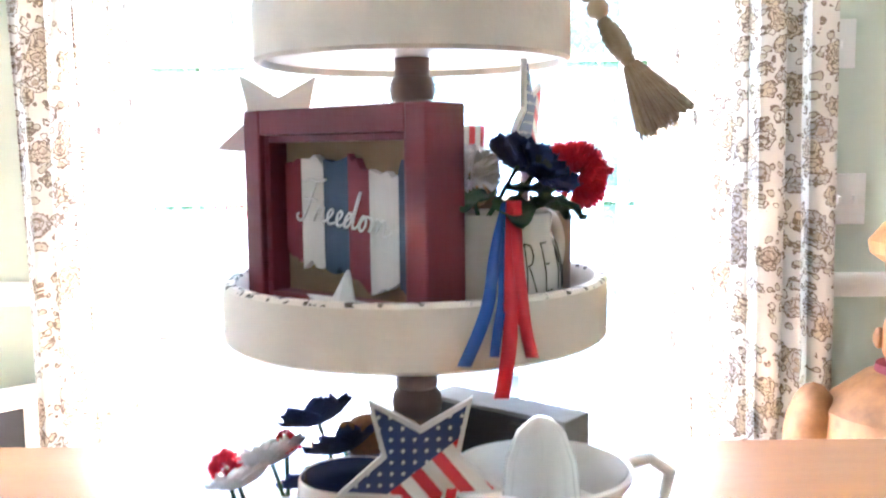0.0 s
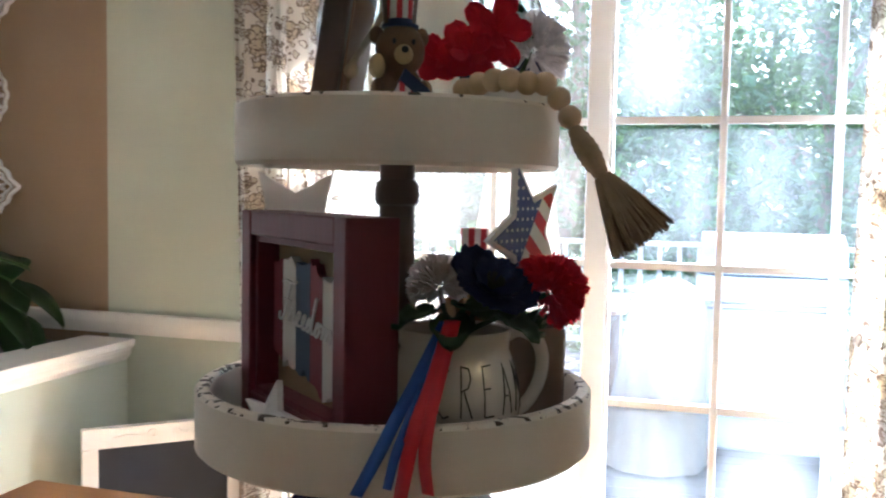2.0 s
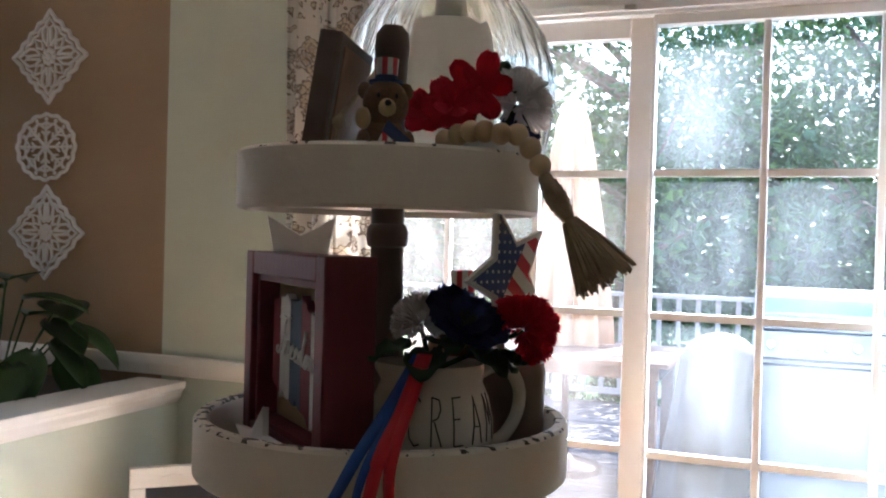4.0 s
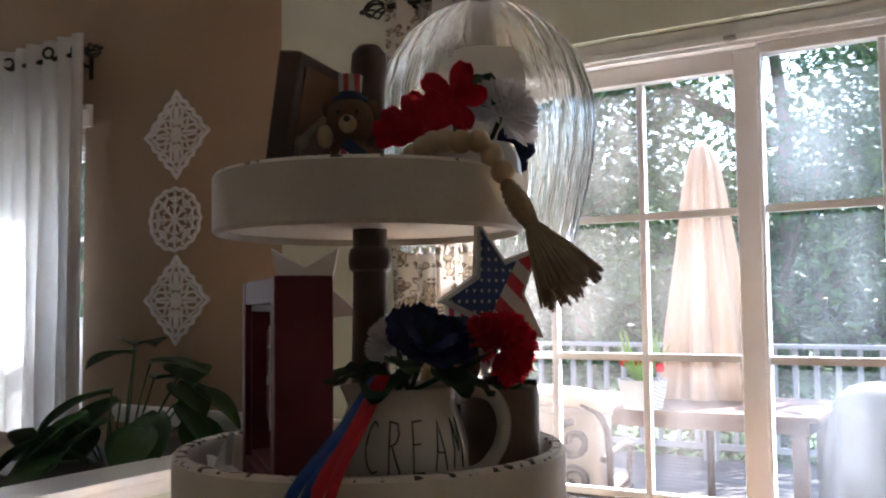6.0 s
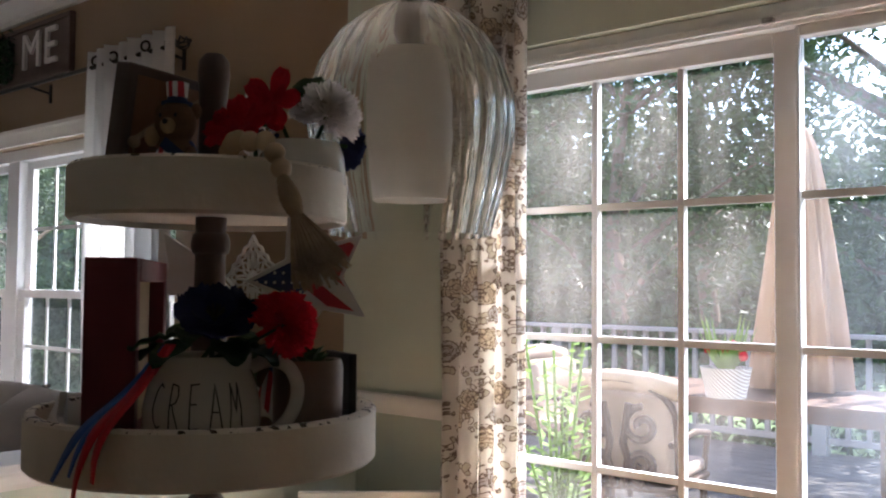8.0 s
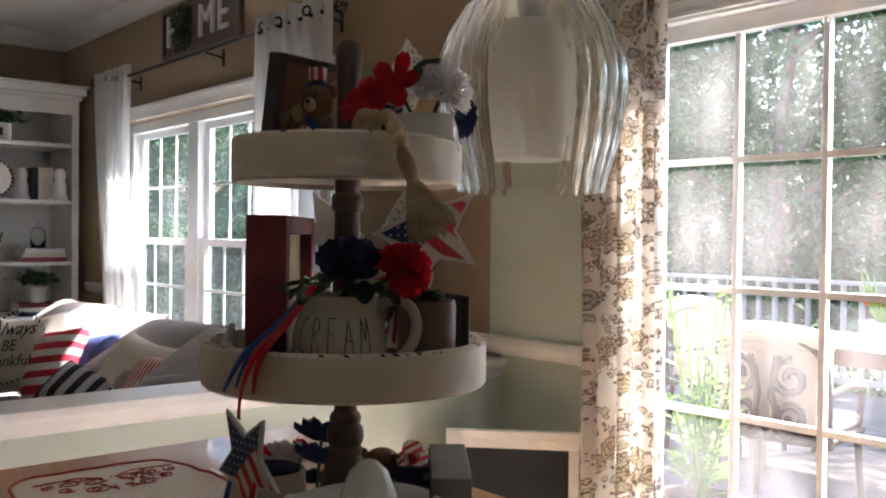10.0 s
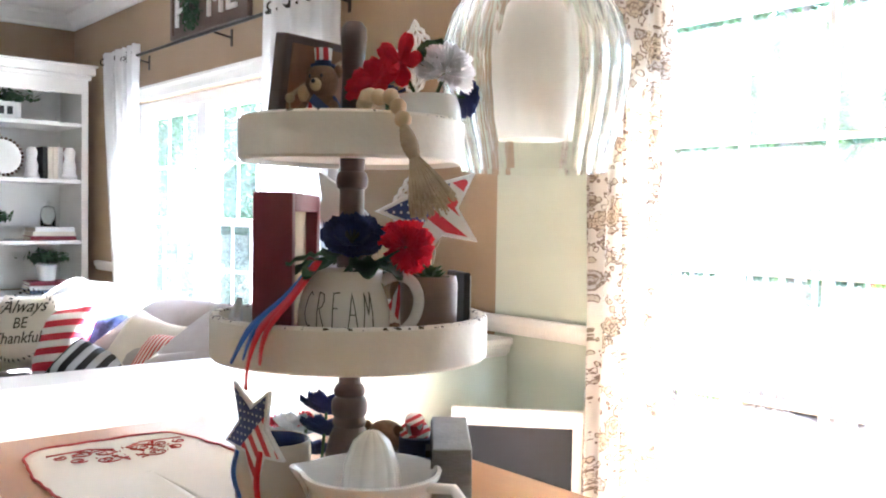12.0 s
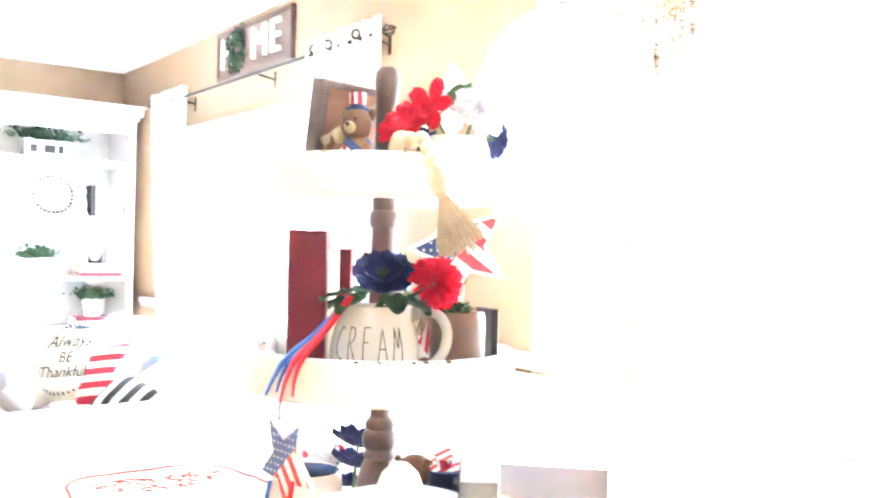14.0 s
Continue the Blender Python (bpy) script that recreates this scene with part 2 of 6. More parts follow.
FLAG_B = recolour(mat("printed flag on tag", (0.7, 0.7, 0.7), 0.45, bump=0.1), flag(0.020, -0.9))
BEADWOOD = mat("raw wood bead", (0.58, 0.43, 0.27), 0.6, var=0.15, scale=60, bump=0.15)
JUTE = mat("jute twine", (0.36, 0.27, 0.175), 0.95, var=0.3, scale=90, bump=0.5, fine=500)
REDSILK = mat("red petal cloth", (0.62, 0.012, 0.03), 0.75, var=0.25, scale=70, bump=0.3, fine=500, thin=0.4)
BLUESILK = mat("navy petal cloth", (0.014, 0.022, 0.095), 0.75, var=0.3, scale=70, bump=0.3, fine=500, thin=0.2)
WHITESILK = mat("white petal cloth", (0.84, 0.83, 0.84), 0.75, var=0.04, scale=70, bump=0.3, fine=500, thin=0.5)
LEAFSILK = mat("dark green leaf cloth", (0.03, 0.075, 0.028), 0.6, var=0.3, scale=50, bump=0.2, thin=0.15)
REDRIB = mat("red satin ribbon", (0.62, 0.02, 0.03), 0.4, var=0.1, scale=40, bump=0.1, thin=0.2)
BLUERIB = mat("blue satin ribbon", (0.03, 0.11, 0.42), 0.4, var=0.1, scale=40, bump=0.1, thin=0.2)
FUR = mat("brown resin fur", (0.17, 0.095, 0.045), 0.8, var=0.3, scale=90, bump=0.6, fine=350)
MUZZLE = mat("tan resin muzzle", (0.48, 0.33, 0.18), 0.8, var=0.2, scale=60, bump=0.4)
HATSTRIPE = recolour(mat("striped hat paint", (0.7, 0.7, 0.7), 0.6), stripes(0, 0.006, (0.7, 0.68, 0.64), (0.5, 0.03, 0.05)))
DENIM = mat("navy resin paint", (0.025, 0.04, 0.11), 0.6, var=0.25, scale=60, bump=0.2)
LAMPGLASS = mat("ribbed clear glass", (0.97, 0.98, 0.96), 0.03, var=0.0, bump=0, trans=1.0, ior=1.33)
FROST = mat("frosted white glass", (0.86, 0.85, 0.82), 0.55, var=0.02, scale=6, bump=0.04, thin=0.6)
NICKEL = mat("brushed nickel", (0.55, 0.54, 0.52), 0.25, 1.0, var=0.05)
GREYWOOD = mat("grey weathered wood", (0.22, 0.22, 0.21), 0.75, var=0.3, scale=30, bump=0.4, stretch=(1, 1, 6))
SLATE = mat("chalkboard slate", (0.030, 0.033, 0.040), 0.92, var=0.2, scale=7, bump=0.1)
LINEN = mat("cream linen", (0.70, 0.64, 0.54), 0.95, var=0.06, scale=9, bump=0.4, fine=600)
STITCH = mat("red stitching", (0.36, 0.035, 0.03), 0.85, var=0.2, scale=90, bump=0.3)
SOFA = mat("grey sofa cloth", (0.17, 0.155, 0.15), 0.95, var=0.12, scale=12, bump=0.4, fine=500)
CUSHION = mat("taupe cushion cloth", (0.36, 0.325, 0.30), 0.95, var=0.1, scale=12, bump=0.4, fine=500)
PLASTIC = mat("ivory switch plate", (0.76, 0.75, 0.72), 0.3, var=0.02)
TANRESIN = mat("tan carved resin", (0.27, 0.125, 0.042), 0.55, var=0.7, scale=22, bump=0.8, fine=70)
PLANTLEAF = mat("pothos leaf", (0.035, 0.085, 0.022), 0.35, var=0.35, scale=14, bump=0.15, thin=0.15, rand=0.25)
POTCLAY = mat("dark planter", (0.06, 0.045, 0.035), 0.5, var=0.2)
PAPER = mat("book pages", (0.66, 0.60, 0.50), 0.9, var=0.1, scale=60, bump=0.3)
BARK = mat("bark", (0.11, 0.08, 0.055), 0.95, var=0.35, scale=8, bump=0.7, fine=40, stretch=(1, 1, 0.25))
FOLIAGE = mat("tree leaves", (0.036, 0.070, 0.018), 0.55, var=0.65, scale=1.2, bump=0, thin=0.24)
HERB = mat("tall herb leaves", (0.16, 0.26, 0.05), 0.6, var=0.25, scale=9, bump=0, thin=0.4)
GRASS = mat("lawn", (0.07, 0.12, 0.035), 0.95, var=0.4, scale=1.5, bump=0.5, fine=30)
DECK = mat("weathered deck board", (0.10, 0.085, 0.072), 0.85, var=0.25, scale=7, bump=0.3, stretch=(0.4, 6, 1), rand=0.12)
CANVAS = mat("tan umbrella canvas", (0.58, 0.40, 0.28), 0.9, var=0.08, scale=9, bump=0.25, fine=300, thin=0.42)
PATIOWOOD = mat("brown patio table", (0.13, 0.075, 0.05), 0.5, var=0.25, scale=10, bump=0.2, stretch=(1, 8, 1))
BEIGE = mat("beige outdoor cushion", (0.33, 0.25, 0.20), 0.9, var=0.08, scale=10, bump=0.3, fine=300)
BRONZE = mat("bronze cast metal", (0.055, 0.034, 0.025), 0.5, 0.4, var=0.2, bump=0.2)
STEEL = mat("grey grill steel", (0.22, 0.25, 0.30), 0.35, 0.7, var=0.1, bump=0.05)
# White paint set to dark grey so the full sun doesn't burn it out.
RAILPAINT = mat("darkened white railing paint", (0.27, 0.25, 0.23), 0.6, var=0.12, scale=9, bump=0.15)
WICKER = recolour(mat("white lattice basket", (0.7, 0.7, 0.68), 0.7), stripes(2, 0.011, (0.60, 0.59, 0.56), (0.34, 0.32, 0.29), 1.0))
USAPILLOW = recolour(mat("striped pillow cloth", (0.7, 0.7, 0.7), 0.95, bump=0.4, fine=500), stripes(2, 0.036, (0.72, 0.69, 0.66), (0.48, 0.03, 0.05)))
STARCLOTH = mat("navy spangled cloth", (0.06, 0.08, 0.22), 0.95, var=0.9, scale=55, bump=0.3)
CHECK = recolour(mat("black and grey check cloth", (0.5, 0.5, 0.5), 0.95, bump=0.4, fine=500), stripes(0, 0.045, (0.40, 0.40, 0.40), (0.02, 0.02, 0.022)))
TICKING = recolour(mat("red ticking cloth", (0.7, 0.7, 0.7), 0.95, bump=0.4, fine=500), stripes(0, 0.012, (0.70, 0.64, 0.58), (0.5, 0.06, 0.06)))


# ---- shaping ----
class Shape:
    """Vertices and faces of one mesh, with a material slot for each face."""

    def __init__(self):
        self.v, self.f, self.m = [], [], []

    def add(self, verts, faces, slot=0, at=None):
        n = len(self.v)
        self.v += [tuple(at @ Vector(p)) if at else tuple(p) for p in verts]
        self.f += [tuple(n + i for i in f) for f in faces]
        self.m += [slot] * len(faces)
        return self

    def box(self, x0, x1, y0, y1, z0, z1, slot=0, at=None):
        v = [(x, y, z) for z in (z0, z1) for y in (y0, y1) for x in (x0, x1)]
        return self.add(v, [(0, 2, 3, 1), (4, 5, 7, 6), (0, 1, 5, 4), (2, 6, 7, 3), (0, 4, 6, 2), (1, 3, 7, 5)], slot, at)

    def lathe(self, profile, n=48, slot=0, at=None, wobble=None, close=False):
        v, f, k = [], [], len(profile)
        for i in range(n):
            a = 2 * math.pi * i / n
            for j, (r, z) in enumerate(profile):
                q = r * (wobble(a, z) if wobble else 1)
                v.append((q * math.cos(a), q * math.sin(a), z))
        for i in range(n):
            for j in range(k if close else k - 1):
                a, b = i * k, (i + 1) % n * k
                f.append((a + j, b + j, b + (j + 1) % k, a + (j + 1) % k))
        return self.add(v, f, slot, at)

    def ball(self, c, r, n=14, slot=0, at=None):
        rx, ry, rz = (r, r, r) if isinstance(r, (int, float)) else r
        v, f, k = [], [], n // 2 + 1
        for i in range(n):
            a = 2 * math.pi * i / n
            for j in range(k):
                b = math.pi * (j / (k - 1) - 0.5) * 0.998
                v.append((c[0] + rx * math.cos(b) * math.cos(a), c[1] + ry * math.cos(b) * math.sin(a), c[2] + rz * math.sin(b)))
        for i in range(n):
            for j in range(k - 1):
                f.append((i * k + j, (i + 1) % n * k + j, (i + 1) % n * k + j + 1, i * k + j + 1))
        return self.add(v, f, slot, at)

    def tube(self, pts, r, n=8, slot=0, at=None, flat=1.0, up=(0, 0, 1)):
        pts = [Vector(p) for p in pts]
        v, f = [], []
        for i, p in enumerate(pts):
            d = (pts[min(i + 1, len(pts) - 1)] - pts[max(i - 1, 0)]).normalized()
            s = d.cross(Vector(up))
            s = s.normalized() if s.length > 1e-4 else Vector((1, 0, 0))
            t = s.cross(d)
            q = r[i] if isinstance(r, (list, tuple)) else r
            for k in range(n):
                a = 2 * math.pi * k / n
                v.append(p + s * q * math.cos(a) + t * q * flat * math.sin(a))
        for i in range(len(pts) - 1):
            for k in range(n):
                f.append((i * n + k, i * n + (k + 1) % n, (i + 1) * n + (k + 1) % n, (i + 1) * n + k))
        f += [tuple(reversed(range(n))), tuple(range((len(pts) - 1) * n, len(pts) * n))]
        return self.add(v, f, slot, at)

    def prism(self, poly, y0, y1, slot=0, at=None):
        """A flat outline in x and z, given depth along y."""
        n = len(poly)
        v = [(x, y0, z) for x, z in poly] + [(x, y1, z) for x, z in poly]
        f = [tuple(range(n)), tuple(reversed(range(n, 2 * n)))] + [(i, i + n, (i + 1) % n + n, (i + 1) % n) for i in range(n)]
        return self.add(v, f, slot, at)

    def sheet(self, fn, nu, nv, slot=0, at=None):
        v = [fn(i / nu, j / nv) for i in range(nu + 1) for j in range(nv + 1)]
        f = [(i * (nv + 1) + j, (i + 1) * (nv + 1) + j, (i + 1) * (nv + 1) + j + 1, i * (nv + 1) + j + 1) for i in range(nu) for j in range(nv)]
        return self.add(v, f, slot, at)


def mesh(name, shape, mats, smooth=True):
    me = bpy.data.meshes.new(name)
    me.from_pydata([tuple(p) for p in shape.v], [], shape.f)
    for m in mats if isinstance(mats, (list, tuple)) else [mats]:
        me.materials.append(m)
    me.polygons.foreach_set("material_index", shape.m)
    me.polygons.foreach_set("use_smooth", [smooth] * len(me.polygons))
    if smooth:
        me.update()
        me.set_sharp_from_angle(angle=radians(38))
    bm = bmesh.new()
    bm.from_mesh(me)
    bmesh.ops.recalc_face_normals(bm, faces=bm.faces)
    bm.to_mesh(me)
    bm.free()
    return me


def part(name, shape, mats, parent, label="", bevel=0.0, at=None, solid=0.0, smooth=True):
    """One mesh under a thing or under a part."""
    ob = new(name, mesh(name, shape, mats, smooth))
    ob.parent = parent
    if at is not None:
        ob.matrix_basis = at
    if solid:
        s = ob.modifiers.new("thickness", "SOLIDIFY")
        s.thickness, s.offset = solid, 0
    if bevel:
        b = ob.modifiers.new("bevel", "BEVEL")
        b.width, b.segments, b.limit_method = bevel, 2, "ANGLE"
    return tagged(ob, label)


def thing(name, label, category, at=None, group="", kind=""):
    ob = new(name)
    ob.empty_display_size = 0.05
    if at is not None:
        ob.matrix_basis = at
    return tagged(ob, label, category, group, kind)


def solo(name, shape, mats, label, category, at=None, group="", kind="", bevel=0.0, solid=0.0, smooth=True):
    return tagged(part(name, shape, mats, None, "", bevel, at, solid, smooth), label, category, group, kind)


def lettering(text, size, depth=0.001, shear=0.0, spacing=1.0):
    """Letters as a mesh in x and z, facing -y, middle at the origin."""
    cu = bpy.data.curves.new("text", "FONT")
    cu.body, cu.size, cu.extrude, cu.shear, cu.space_character = text, size, depth, shear, spacing
    cu.align_x, cu.align_y = "CENTER", "CENTER"
    cu.resolution_u = 3
    ob = bpy.data.objects.new("text", cu)
    me = bpy.data.meshes.new_from_object(ob)
    s = Shape()
    s.add([(v.co.x, -v.co.z, v.co.y) for v in me.vertices], [tuple(p.vertices) for p in me.polygons])
    bpy.data.objects.remove(ob)
    return s


def star_outline(r, inner=0.46, turn=90.0):
    return [((r if i % 2 == 0 else r * inner) * math.cos(radians(turn + 36 * i)), (r if i % 2 == 0 else r * inner) * math.sin(radians(turn + 36 * i))) for i in range(10)]


# ---- the rooms: a dining corner and, past a half wall, a sitting room ----
WY, WT, CZ = 1.87, 0.16, 2.885          # inner face and thickness of the window wall, ceiling height
XW, XE, YS = -6.85, 2.7, -3.6          # far wall, east wall, south wall
XB = -1.728                            # where sage paint meets brown
DX0, DX1, DZ = -1.05, 0.93, 2.064       # patio door opening
LX0, LX1, LZ0, LZ1 = -5.58, -2.83, 0.55, 2.055   # sitting room window opening


def structure(name, shape, m, bevel=0.0, solid=0.0):
    return tagged(part(name, shape, m, None, bevel=bevel, solid=solid), kind="structure")


structure("floor", Shape().box(XW - 0.2, XE + 0.2, YS - 0.2, WY + WT, -0.12, 0.0), OAK)
structure("ceiling", Shape().box(XW - 0.2, XE + 0.2, YS - 0.2, WY + WT, CZ, CZ + 0.12), CEIL)
sage = Shape()
sage.box(XB, DX0, WY, WY + WT, 0, CZ).box(DX0, DX1, WY, WY + WT, DZ, CZ).box(DX1, XE, WY, WY + WT, 0, CZ)
structure("wall_north", sage, SAGE)
brown = Shape()
brown.box(LX1, XB, WY, WY + WT, 0, CZ).box(LX0, LX1, WY, WY + WT, LZ1, CZ).box(LX0, LX1, WY, WY + WT, 0, LZ0).box(XW, LX0, WY, WY + WT, 0, CZ)
structure("wall_north_sitting", brown, BROWN)
structure("wall_west", Shape().box(XW - 0.15, XW, YS, WY + WT, 0, CZ), BROWN)
structure("wall_east", Shape().box(XE, XE + 0.15, YS, WY + WT, 0, CZ), SAGE)
structure("wall_south", Shape().box(XW - 0.15, XE + 0.15, YS - 0.15, YS, 0, CZ), SAGE)


def moulding(profile, x0, x1):
    """A run of trim along the window wall; profile: how far it stands out, and height."""
    s = Shape()
    n = len(profile)
    v = [(x, WY - d, z) for x in (x0, x1) for d, z in profile]
    s.add(v, [(i, (i + 1) % n, (i + 1) % n + n, i + n) for i in range(n)] + [tuple(reversed(range(n))), tuple(range(n, 2 * n))])
    return s


RAIL = [(0, 0.822), (0.012, 0.826), (0.014, 0.845), (0.026, 0.858), (0.030, 0.880), (0.024, 0.892), (0, 0.895)]
for x0, x1 in ((XB - 0.88, DX0 - 0.06), (DX1 + 0.06, XE), (XW + 0.56, LX0 - 0.1)):
    structure("chair_rail", moulding(RAIL, x0, x1), TRIM)
CROWN = [(0, CZ - 0.125), (0.018, CZ - 0.12), (0.022, CZ - 0.095), (0.06, CZ - 0.065), (0.085, CZ - 0.035), (0.105, CZ - 0.03), (0.11, CZ), (0, CZ)]
structure("crown_moulding", moulding(CROWN, XW, XE), TRIM)
side_crown = Shape()
side_crown.add([(XW + d, y, z) for y in (YS, WY) for d, z in CROWN], [(i, (i + 1) % 8, (i + 1) % 8 + 8, i + 8) for i in range(8)])
structure("crown_moulding", side_crown, TRIM)
for x0, x1 in ((XB + 0.2, DX0 - 0.02), (DX1 + 0.02, XE), (XW, XB - 0.02)):
    structure("baseboard", moulding([(0, 0), (0.016, 0), (0.016, 0.10), (0.008, 0.125), (0, 0.13)], x0, x1), TRIM)

# half wall between the two rooms
HX0, HX1 = -1.785, -1.654
structure("half_wall", Shape().box(HX0, HX1, -2.2, WY, 0, 0.745), SAGE)
cap = Shape()
prof = [(HX0 - 0.035, 0.785), (HX0 - 0.035, 0.81), (HX1 + 0.035, 0.81), (HX1 + 0.035, 0.787), (HX1 + 0.022, 0.775), (HX1 + 0.018, 0.755), (HX1, 0.735), (HX0, 0.735)]
cap.add([(x, y, z) for y in (-2.23, WY - 0.003) for x, z in prof], [(i, (i + 1) % 8, (i + 1) % 8 + 8, i + 8) for i in range(8)] + [tuple(range(8)), tuple(reversed(range(8, 16)))])
structure("half_wall_cap", cap, TRIM, bevel=0.003)


# ---- patio door: two glazed panels with white bars ----
door = thing("door_1", "white vinyl patio door with divided glass panes", "patio door", kind="structure")
PY = 1.955
fr = Shape()
fr.box(DX0, DX1, 1.905, 2.02, 1.992, DZ - 0.002).box(DX0, DX0 + 0.03, 1.90, 2.02, 0, 1.992).box(DX1 - 0.03, DX1, 1.90, 2.02, 0, 1.992).box(DX0, DX1, 1.90, 2.02, 0, 0.03)
fr.box(DX0, DX1, 1.895, 1.905, 2.004, 2.026)
part("door_frame", fr, VINYL, door, bevel=0.003)
part("latch", Shape().box(-0.136, -0.104, 1.876, 1.8945, 2.004, 2.016), NICKEL, door, "small grey catch on the head of the door")


def door_panel(x0, x1, y, left_stile, right_stile, muntins, rows, top, glazing):
    p = Shape()
    g0, g1, z0, z1 = x0 + left_stile, x1 - right_stile, 0.13, top
    p.box(x0, g0, y - 0.022, y + 0.022, 0.03, 1.992).box(g1, x1, y - 0.022, y + 0.022, 0.03, 1.992)
    p.box(g0, g1, y - 0.022, y + 0.022, 0.03, z0).box(g0, g1, y - 0.022, y + 0.022, z1, 1.992)
    panel = part("door_panel", p, VINYL, door, bevel=0.004)
    for x in muntins:
        part("muntin", Shape().box(x - 0.0105, x + 0.0105, y - 0.014, y + 0.014, z0, z1), VINYL, panel, bevel=0.003)
    edges = [g0] + [x for x in muntins] + [g1]
    for z in rows:
        for a, b in zip(edges, edges[1:]):
            part("muntin", Shape().box(a + (0.0105 if a != g0 else 0), b - (0.0105 if b != g1 else 0), y - 0.013, y + 0.013, z - 0.0105, z + 0.0105), VINYL, panel)
    zs = [z0] + sorted(rows) + [z1]
    for a, b in zip(edges, edges[1:]):
        for c, d in zip(zs, zs[1:]):
            glass = part("pane", Shape().box(a, b, y - 0.002, y + 0.002, c, d), glazing, panel, smooth=False)
            glass.visible_shadow = False
    return panel


ROWS = (1.535, 1.121, 0.718, 0.315)
door_panel(-1.02, -0.058, 1.965, 0.045, 0.07, (-0.694, -0.405), ROWS, 1.934, GLASS_WARM)
door_panel(-0.058, 0.90, 1.93, 0.012, 0.065, (0.255, 0.553), ROWS, 1.960, GLASS)

# ---- sitting room window: two double-hung units ----
win = thing("window_1", "white double-hung window pair with divided panes", "window", kind="structure")
wf = Shape()
WP = 1.96
for x0, x1 in ((LX0, -5.51), (-4.61, -4.47), (-2.89, LX1)):
    wf.box(x0, x1, 1.92, 2.02, LZ0, 1.985)
wf.box(LX0, LX1, 1.92, 2.02, 1.985, LZ1 - 0.002).box(LX0, LX1, 1.92, 2.02, LZ0 + 0.002, 0.60)
part("window_frame", wf, VINYL, win, bevel=0.003)
for x0, x1, cols in ((-5.51, -4.61, 3), (-4.47, -2.89, 6)):
    for y, z0, z1 in ((1.985, 1.20, 1.985), (1.95, 0.60, 1.245)):
        s = Shape().box(x0, x0 + 0.07, y - 0.016, y + 0.016, z0, z1).box(x1 - 0.07, x1, y - 0.016, y + 0.016, z0, z1)
        s.box(x0 + 0.07, x1 - 0.07, y - 0.016, y + 0.016, z0, z0 + 0.045).box(x0 + 0.07, x1 - 0.07, y - 0.016, y + 0.016, z1 - 0.045, z1)
        sash = part("sash", s, VINYL, win, bevel=0.002)
        for k in range(1, cols):
            x = x0 + 0.07 + (x1 - x0 - 0.14) * k / cols
            part("muntin", Shape().box(x - 0.010, x + 0.010, y - 0.006, y + 0.006, z0 + 0.045, z1 - 0.045), VINYL, sash)
        zm = (z0 + z1) / 2
        part("muntin", Shape().box(x0 + 0.07, x1 - 0.07, y - 0.0045, y + 0.0045, zm - 0.010, zm + 0.010), VINYL, sash)
        for k in range(cols):
            xa, xb = (x0 + 0.07 + (x1 - x0 - 0.14) * q / cols for q in (k, k + 1))
            for c, d in ((z0 + 0.045, zm), (zm, z1 - 0.045)):
                g = part("pane", Shape().box(xa, xb, y - 0.002, y + 0.002, c, d), CLEAR, sash, smooth=False)
                g.visible_shadow = False
SCREEN = mat("insect screen mesh", (0.10, 0.105, 0.11), 0.8, var=0.1, scale=30, bump=0)
snt = SCREEN.node_tree
clear, through_mesh = snt.nodes.new("ShaderNodeBsdfTransparent"), snt.nodes.new("ShaderNodeMixShader")
through_mesh.inputs[0].default_value = 0.42
snt.links.new(clear.outputs[0], through_mesh.inputs[1])
snt.links.new(snt.nodes["Principled BSDF"].outputs[0], through_mesh.inputs[2])
snt.links.new(through_mesh.outputs[0], snt.nodes["Material Output"].inputs[0])
for x0, x1 in ((-5.508, -4.612), (-4.468, -2.892)):
    part("insect_screen", Shape().box(x0, x1, 2.006, 2.0075, 0.602, 1.20), SCREEN, win, "fine grey insect screen", smooth=False)
structure("window_casing", moulding([(0, LZ1 + 0.004), (0.018, LZ1 + 0.004), (0.020, LZ1 + 0.06), (0.032, LZ1 + 0.075), (0.032, LZ1 + 0.095), (0, LZ1 + 0.1)], LX0 - 0.08, LX1 + 0.05), TRIM)
structure("window_sill", Shape().box(LX0 - 0.06, LX1 + 0.04, WY - 0.05, 1.918, LZ0 - 0.035, LZ0 - 0.002), TRIM, bevel=0.006)

# ---- outside ----
structure("ground", Shape().box(-900, 900, 2.04, 1500, -1.2, -0.55), GRASS)
deck = thing("deck", "weathered grey board deck behind the house", "deck", kind="structure")
part("joists", Shape().box(-6.5, 3.4, 2.04, 7.15, -0.20, -0.068), BARK, deck)
board = mesh("deck_board", Shape().box(-6.5, 3.4, -0.067, 0.067, -0.064, -0.03), DECK)
for i in range(36):
    ob = new("deck_board", board)
    ob.parent, ob.matrix_basis = deck, pose(0, 2.12 + 0.141 * i, 0)
for x in (-6.3, -3.2, 0.0, 3.2):
    part("deck_post", Shape().box(x - 0.05, x + 0.05, 6.9, 7.0, -0.62, -0.2), BARK, deck)

